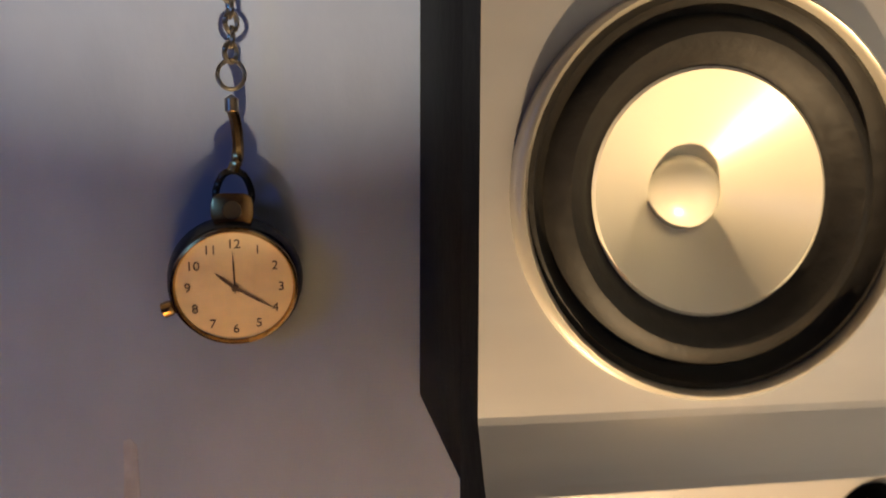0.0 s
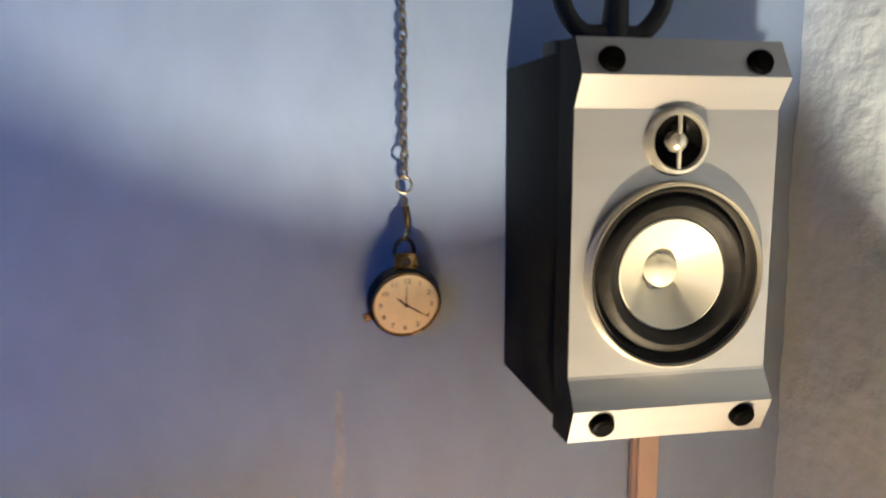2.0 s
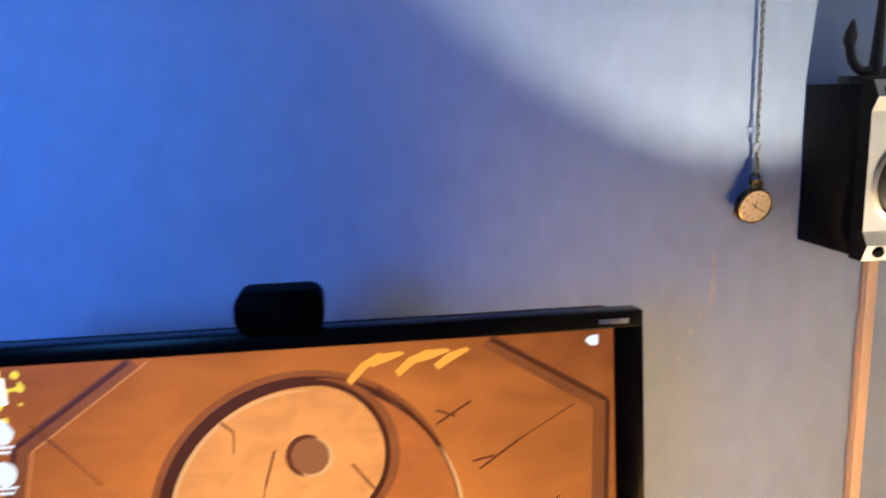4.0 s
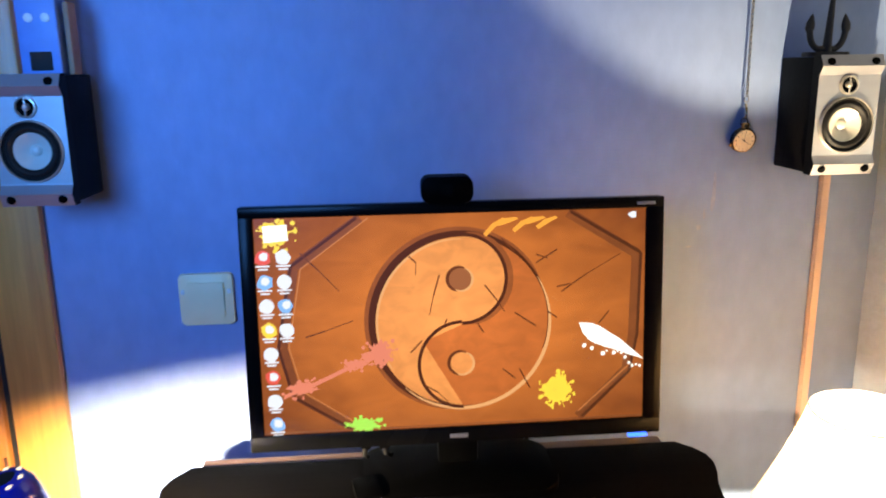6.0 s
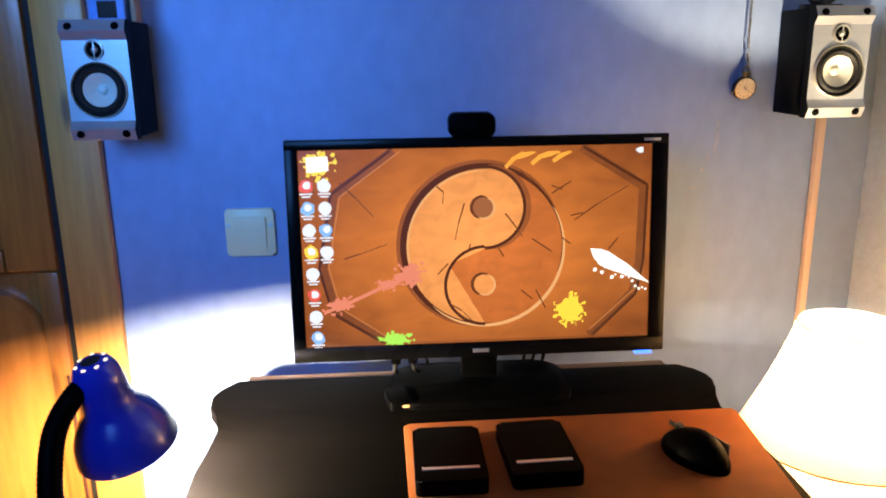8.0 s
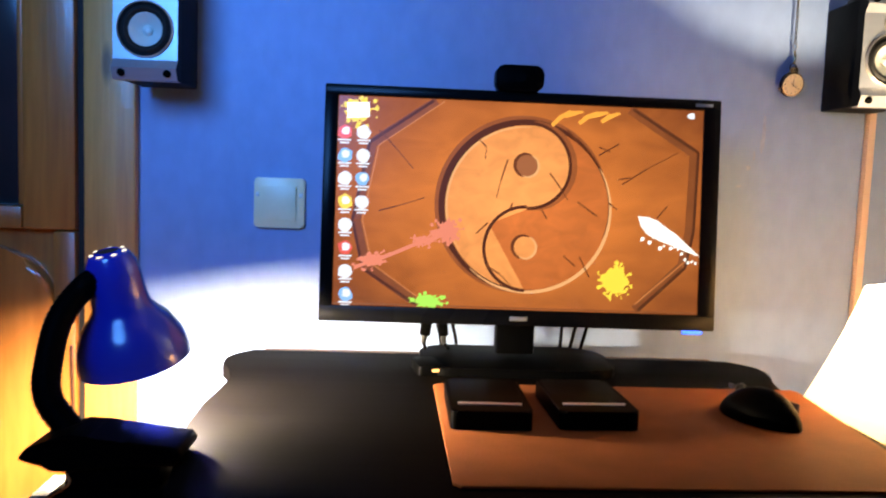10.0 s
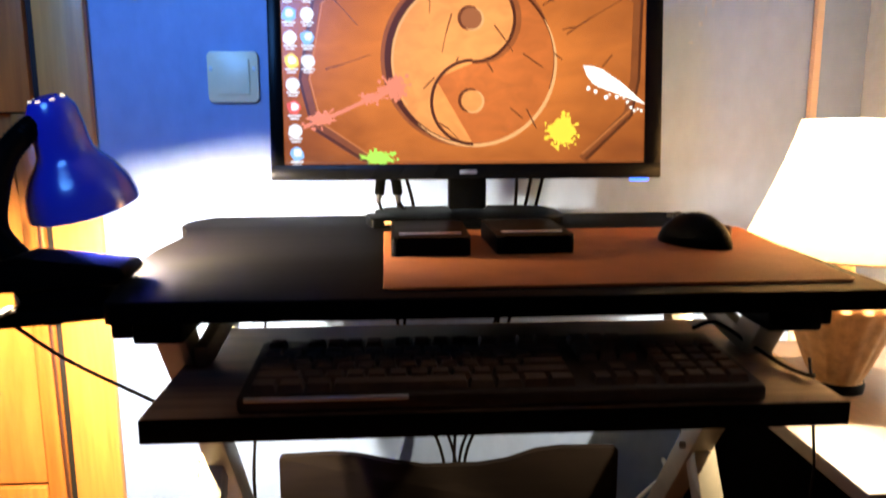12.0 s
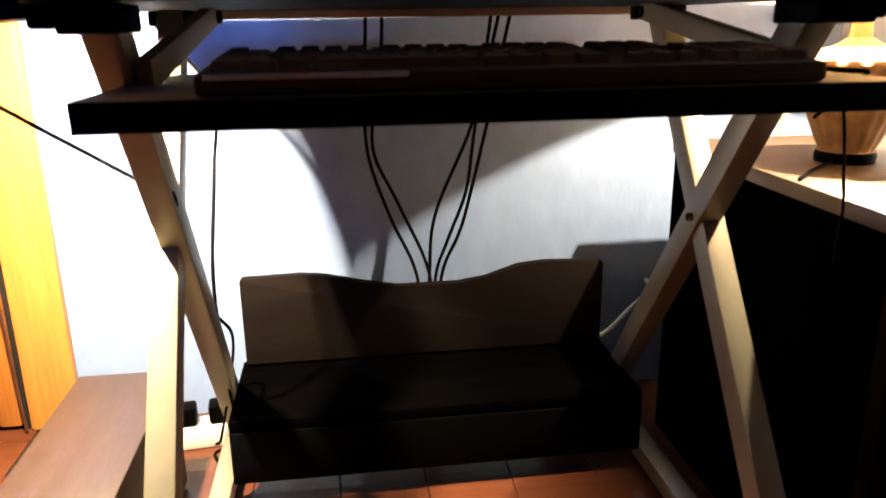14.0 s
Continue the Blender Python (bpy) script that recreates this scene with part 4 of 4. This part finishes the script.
P = 0.0190
for row, sizes in enumerate(([1.25, 1.25, 1.25, 6.25, 1.25, 1.25, 1.25, 1.25], [2.25] + [1] * 10 + [2.75], [1.75] + [1] * 11 + [2.25],
                             [1.5] + [1] * 12 + [1.5], [1] * 13 + [2], [1, 0, 1, 1, 1, 1, 0.5, 1, 1, 1, 1, 0.5, 1, 1, 1, 1])):
    x = -0.222
    for s in sizes:
        if s in (0, 0.5) or (row == 5 and s == 0):
            x += P * (s or 1)
            continue
        put_key(x + s * P / 2, row, s * P)
        x += s * P
for row in range(6):
    for c in range(3):
        if row == 2 or (row == 1 and c != 1):
            continue
        put_key(0.078 + P * (c + 0.5), row, P)
    if row < 5:
        for c in range(4):
            put_key(0.143 + P * (c + 0.5), row, P)

# ---- blue clip lamp ----
cl = thing("clip_lamp", "blue enamelled reading lamp, switched on, clipped to the desk edge", "lamp")
shade = part("lamp_shade", lathe([(0.0615, 0.000), (0.0635, 0.001), (0.0630, 0.010), (0.0585, 0.028), (0.0480, 0.048), (0.0375, 0.060), (0.0315, 0.070), (0.0300, 0.085),
                                  (0.0295, 0.105), (0.0275, 0.120), (0.0215, 0.131), (0.0120, 0.135),
                                  (0.0120, 0.133), (0.0205, 0.129), (0.0260, 0.118), (0.0280, 0.100), (0.0300, 0.070), (0.0460, 0.047), (0.0565, 0.027), (0.0605, 0.008)], 56, close=True),
             M["blue"], cl, "blue enamelled bell shade")
shade.matrix_basis = HEADM
bm = lathe([(0.0122, 0.1335), (0.0, 0.1345)], 20)
part("vent_cap", bm, M["dark_gap"], shade)
for k in range(7):
    a = 2 * math.pi * k / 7
    part("vent_hole", lathe([(0.0030, 0), (0.0030, 0.0008), (0, 0.0010)], 8, pose(0.0175 * math.cos(a), 0.0175 * math.sin(a), 0.1325, 0, 0, 0)), M["vent"], shade, "bright vent hole")
NY = CLIP[1] - 0.035
part("gooseneck", tube([(-1.012, NY + 0.002, 0.894), (-1.034, NY - 0.010, 0.879), (-1.049, NY - 0.036, 0.850), (-1.050, NY - 0.062, 0.812), (-1.040, NY - 0.088, 0.776), (-1.004, NY - 0.112, 0.746)],
                       0.0138, 14, 14, lambda i: 1.0 + (0.035 if i % 2 else -0.035)), M["black"], cl, "black ribbed flexible neck")
part("neck_joint", lathe([(0, -0.020), (0.015, -0.018), (0.0165, 0.008), (0.012, 0.018), (0, 0.020)], 20, pose(-1.010, NY + 0.004, 0.888, 0, 65, 0)), M["black"], cl)
# the clamp works like a clothes peg: two levers, a pivot block, and jaws that grip the desk edge


def peg_half(outline, y0, y1, bevel):
    bm = slab(outline, y0, y1, 0.0)
    bmesh.ops.bevel(bm, geom=list(bm.edges), offset=bevel, segments=2, affect="EDGES", profile=0.5)
    bm.transform(Matrix(((1, 0, 0, 0), (0, 0, 1, 0), (0, 1, 0, 0), (0, 0, 0, 1))))
    return bm


Z = DESK
part("upper_jaw", peg_half([(-1.040, Z + 0.006), (-1.032, Z + 0.017), (-1.014, Z + 0.024), (-0.994, Z + 0.031), (-0.974, Z + 0.029), (-0.942, Z + 0.025), (-0.893, Z + 0.020),
                            (-0.888, Z + 0.012), (-0.896, Z + 0.0015), (-0.950, Z + 0.001), (-0.994, Z - 0.006), (-1.008, Z - 0.001), (-1.024, Z + 0.001)], -0.650, -0.590, 0.003), M["black"], cl, "black plastic clamp")
part("pivot_block", peg_half([(-0.998, Z - 0.004), (-0.910, Z + 0.002), (-0.910, Z - 0.022), (-0.998, Z - 0.030)], -0.645, -0.595, 0.0015), M["black"], cl)
part("lower_jaw", peg_half([(-1.036, Z - 0.042), (-1.032, Z - 0.037), (-0.998, Z - 0.024), (-0.950, Z - 0.0215), (-0.897, Z - 0.0208), (-0.893, Z - 0.026), (-0.904, Z - 0.032), (-0.950, Z - 0.034),
                            (-0.956, Z - 0.038), (-0.972, Z - 0.037), (-1.010, Z - 0.040)], -0.650, -0.590, 0.0012), M["black"], cl)
part("lever", box(-1.030, -1.004, -0.646, -0.594, Z - 0.0345, Z - 0.0300, 0.001), M["silver"], cl, "bare metal lever")
part("spring_clip", tube([(-1.014, -0.653, Z - 0.030), (-1.004, -0.655, Z - 0.024), (-0.990, -0.653, Z - 0.014), (-0.994, -0.651, Z - 0.006)], 0.0016, 6, 6), M["chain"], cl)
part("cord", tube([(-1.018, -0.62, Z - 0.038), (-1.008, -0.615, Z - 0.052), (-0.972, -0.585, 0.632), (-0.900, -0.550, 0.572), (-0.858, -0.537, 0.541), (-0.836, -0.530, 0.530), (-0.842, -0.500, 0.500), (-0.874, -0.46, 0.455), (-0.885, -0.45, 0.43)], 0.0024, 6, 8), M["cable"], cl)
part("cord_rest", tube([(-0.885, -0.45, 0.43), (-0.875, -0.36, 0.36), (-0.848, -0.27, 0.29), (-0.842, -0.21, 0.22), (-0.880, -0.17, 0.05), (-0.895, -0.15, 0.02)], 0.0024, 6, 8), M["cable"], cl)

# ---- low cabinet and table lamp ----
cab = thing("low_cabinet", "black-brown low cabinet with a drawer front", "cabinet")
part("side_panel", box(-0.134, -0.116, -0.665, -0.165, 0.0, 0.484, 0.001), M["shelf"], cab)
part("side_panel", box(0.212, 0.230, -0.665, -0.165, 0.0, 0.484, 0.001), M["desk"], cab)
part("cabinet_top", box(-0.136, 0.232, -0.688, -0.160, 0.485, 0.505, 0.002), M["cab_top"], cab, "brown-black top, lightened for the lamp's glare")
part("back_panel", box(-0.115, 0.211, -0.175, -0.167, 0.02, 0.484), M["desk"], cab)
part("front_stile", box(-0.134, -0.092, -0.688, -0.666, 0.0, 0.484, 0.001), M["panel"], cab, "brown front edge")
for z0_, z1_ in ((0.03, 0.25), (0.256, 0.478)):
    d = part("drawer_front", box(-0.090, 0.229, -0.692, -0.669, z0_, z1_, 0.002), M["desk"], cab)
    part("knob", lathe([(0.004, 0), (0.004, 0.012), (0.011, 0.018), (0.009, 0.024), (0, 0.025)], 18, pose(0.067, -0.692, (z0_ + z1_) / 2) @ FACE), M["steel"], d)
part("bottom_panel", box(-0.115, 0.211, -0.665, -0.176, 0.02, 0.036), M["desk"], cab)

tl = thing("table_lamp", "lit table lamp with a pleated cone shade and ridged bowl foot", "lamp", (LAMP[0], LAMP[1], 0.505))
part("lamp_foot", lathe([(0, 0.0005), (0.036, 0.0005), (0.037, 0.010), (0.034, 0.016), (0.040, 0.030), (0.052, 0.060), (0.066, 0.095), (0.076, 0.118), (0.079, 0.128), (0.076, 0.134),
                         (0.060, 0.140), (0.030, 0.150), (0.014, 0.160), (0.010, 0.200)], 72, None, lambda i, z: 0.018 * (1 if i % 4 < 2 else -1) if 0.02 < z < 0.13 else 0),
     M["wicker"], tl, "ridged brown bowl foot")
part("foot_ring", lathe([(0.0375, 0.0003), (0.0385, 0.010), (0.036, 0.015), (0.034, 0.012)], 40), M["black"], tl)
part("lamp_shade", lathe([(0.1375, 0.205), (0.125, 0.233), (0.112, 0.262), (0.100, 0.291), (0.088, 0.322), (0.078, 0.352), (0.070, 0.380)], 96, None, lambda i, z: 0.010 * (1 if i % 2 else -1)), M["shade"], tl, "glowing pleated cream shade")
part("shade_rim", tube([(0.1380 * math.cos(a), 0.1380 * math.sin(a), 0.205) for a in [2 * math.pi * k / 48 for k in range(49)]], 0.0016, 6, 0), M["duct"], tl)
part("shade_rim", tube([(0.0705 * math.cos(a), 0.0705 * math.sin(a), 0.380) for a in [2 * math.pi * k / 32 for k in range(33)]], 0.0012, 6, 0), M["white"], tl)
part("socket", lathe([(0, 0.19), (0.012, 0.19), (0.014, 0.21), (0.014, 0.245), (0, 0.25)], 18), M["white"], tl)
part("stem", lathe([(0.006, 0.15), (0.006, 0.21)], 12), M["black"], tl)
part("cord", tube([(-0.03, -0.02, 0.004), (-0.075, -0.055, 0.0035), (-0.122, -0.10, 0.004), (-0.1345, -0.112, -0.01), (-0.134, -0.115, -0.12), (-0.134, -0.10, -0.30)], 0.0022, 6, 6), M["cable"], tl)

# ---- under the desk ----
sub = thing("subwoofer", "low brown-black box loudspeaker standing on the floor", "subwoofer", (-0.998, -0.43, 0))
part("cabinet", box(-0.066, 0.070, -0.200, 0.200, 0.006, 0.198, 0.003), M["sub"], sub)
for x in (-0.05, 0.05):
    for y in (-0.17, 0.17):
        part("foot", lathe([(0.012, 0), (0.012, 0.006), (0, 0.006)], 14, pose(x, y, 0)), M["rubber"], sub)
part("port", lathe([(0.028, -0.001), (0.032, 0.003), (0.026, 0.004), (0.024, -0.003), (0, -0.003)], 28, pose(0.0755, -0.05, 0.11, 0, 90, 0)), M["rubber"], sub)

strip_ = thing("power_strip", "white power strip on the floor with black plugs", "power strip", (-0.875, -0.10, 0), (0, 0, 6))
part("body", box(-0.10, 0.06, -0.024, 0.024, 0.0005, 0.040, 0.005), M["white"], strip_)
for k in range(3):
    part("plug", box(-0.085 + 0.05 * k, -0.055 + 0.05 * k, -0.018, 0.018, 0.041, 0.075, 0.005), M["black"], strip_)

CABLES = (
    [(-0.640, -0.115, 0.80), (-0.624, -0.100, 0.718), (-0.629, -0.095, 0.600), (-0.628, -0.092, 0.489), (-0.595, -0.085, 0.380), (-0.552, -0.078, 0.271), (-0.545, -0.074, 0.12), (-0.60, -0.06, 0.006)],
    [(-0.615, -0.118, 0.80), (-0.599, -0.104, 0.718), (-0.606, -0.098, 0.600), (-0.620, -0.094, 0.498), (-0.580, -0.084, 0.400), (-0.530, -0.076, 0.272), (-0.525, -0.070, 0.12), (-0.56, -0.05, 0.006)],
    [(-0.400, -0.118, 0.80), (-0.414, -0.104, 0.716), (-0.440, -0.098, 0.600), (-0.466, -0.094, 0.511), (-0.520, -0.086, 0.380), (-0.530, -0.075, 0.268), (-0.535, -0.070, 0.12), (-0.50, -0.05, 0.006)],
    [(-0.380, -0.118, 0.80), (-0.396, -0.104, 0.716), (-0.420, -0.100, 0.600), (-0.439, -0.096, 0.510), (-0.475, -0.088, 0.361), (-0.509, -0.077, 0.269), (-0.515, -0.072, 0.12), (-0.47, -0.05, 0.006)],
    [(-0.425, -0.112, 0.80), (-0.430, -0.106, 0.700), (-0.455, -0.098, 0.520), (-0.468, -0.090, 0.420), (-0.500, -0.081, 0.330), (-0.520, -0.074, 0.262), (-0.522, -0.068, 0.12), (-0.44, -0.04, 0.006)],
)
for pts in CABLES:
    up = [(x + 0.007, y, z) for x, y, z in [(pts[0][0], -0.165, 0.845)] + pts]
    tagged(part("cable", tube(up, 0.0030, 7, 7), M["cable"]), "black cable hanging from the monitor behind the desk", "cable", "monitor cables")
tagged(part("cable", tube([(-0.905, -0.19, 0.69), (-0.838, -0.20, 0.60), (-0.836, -0.26, 0.50), (-0.845, -0.30, 0.36), (-0.85, -0.25, 0.20), (-0.86, -0.14, 0.05), (-0.87, -0.12, 0.0772)], 0.0026, 6, 7), M["cable"]), "thin black cable running down the desk leg", "cable", "leg cables")
tagged(part("cable", tube([(-0.835, -0.05, 0.006), (-0.83, -0.16, 0.012), (-0.86, -0.18, 0.03), (-0.895, -0.165, 0.012), (-0.88, -0.20, 0.006)], 0.003, 6, 8), M["cable"]), "loose black cable loop on the floor", "cable")
tagged(part("cable", tube([(-1.2545, -0.024, 0.70), (-1.252, -0.0245, 0.58), (-1.250, -0.025, 0.45), (-1.246, -0.026, 0.20), (-1.240, -0.027, 0.006)], 0.0028, 6, 7), M["redcord"]), "thin brown cord hanging beside the door casing", "cable")

# pale scuffs on the blue paint
for x, z, w, h in ((-0.047, 1.118, 0.0035, 0.028), (-0.050, 1.092, 0.0025, 0.014), (-0.071, 1.052, 0.004, 0.005), (-0.086, 1.019, 0.006, 0.0018), (-0.062, 1.075, 0.002, 0.010)):
    pts = [(x + w * math.cos(a) * (0.7 + 0.6 * rng.random()), z + h * math.sin(a) * (0.8 + 0.4 * rng.random())) for a in [2 * math.pi * k / 12 for k in range(12)]]
    bm = slab(pts, 0, 0.0004)
    bm.transform(Matrix(((1, 0, 0, 0), (0, 0, -1, 0), (0, 1, 0, 0), (0, 0, 0, 1))))
    part("scuff", bm, M["scuff"], bpy.data.objects["wall_north"], "pale scuff in the paint", smooth=False)

# plugs under the monitor's lower edge
for x, lean in ((-0.646, 8), (-0.624, -6)):
    plug = thing("monitor_plug", "black cable plug under the lower edge of the monitor", "plug", (x, -0.186, 0.798), (0, lean, 0), group="monitor plugs")
    part("plug_body", box(-0.008, 0.008, -0.005, 0.005, -0.030, 0.002, 0.002), M["black"], plug)
    part("strain_relief", lathe([(0.0048, -0.029), (0.0036, -0.042), (0, -0.043)], 10), M["rubber"], plug)
    part("lead", tube([(0, 0, -0.040), (0.006, 0.02, -0.055), (0.010, 0.05, -0.066), (0.004, 0.078, -0.090)], 0.0028, 7, 6), M["cable"], plug)

tagged(part("cable", tube([(-0.300, -0.606, 0.664), (-0.272, -0.600, 0.668), (-0.246, -0.640, 0.652), (-0.238, -0.690, 0.6475), (-0.228, -0.720, 0.6475), (-0.2175, -0.700, 0.640), (-0.216, -0.640, 0.600)], 0.0022, 6, 7), M["cable"]),
       "thin black keyboard lead trailing over the shelf edge", "cable")
tagged(part("cable", tube([(-0.156, -0.590, 0.6215), (-0.152, -0.598, 0.575), (-0.152, -0.606, 0.530), (-0.151, -0.610, 0.500), (-0.150, -0.606, 0.440)], 0.0018, 6, 6), M["cable"]),
       "thin black lead hanging from the shelf beside the cabinet", "cable")
# white tube added where only a bright glint shows beside the rear panel
tagged(part("cable", tube([(-0.215, -0.084, 0.1395), (-0.193, -0.082, 0.153), (-0.160, -0.080, 0.186), (-0.130, -0.078, 0.211), (-0.112, -0.060, 0.216), (-0.100, -0.0045, 0.214)], 0.0042, 8, 6), M["white"]),
       "short white tube standing in for a bright glint, from the low shelf to the wall", "cable")
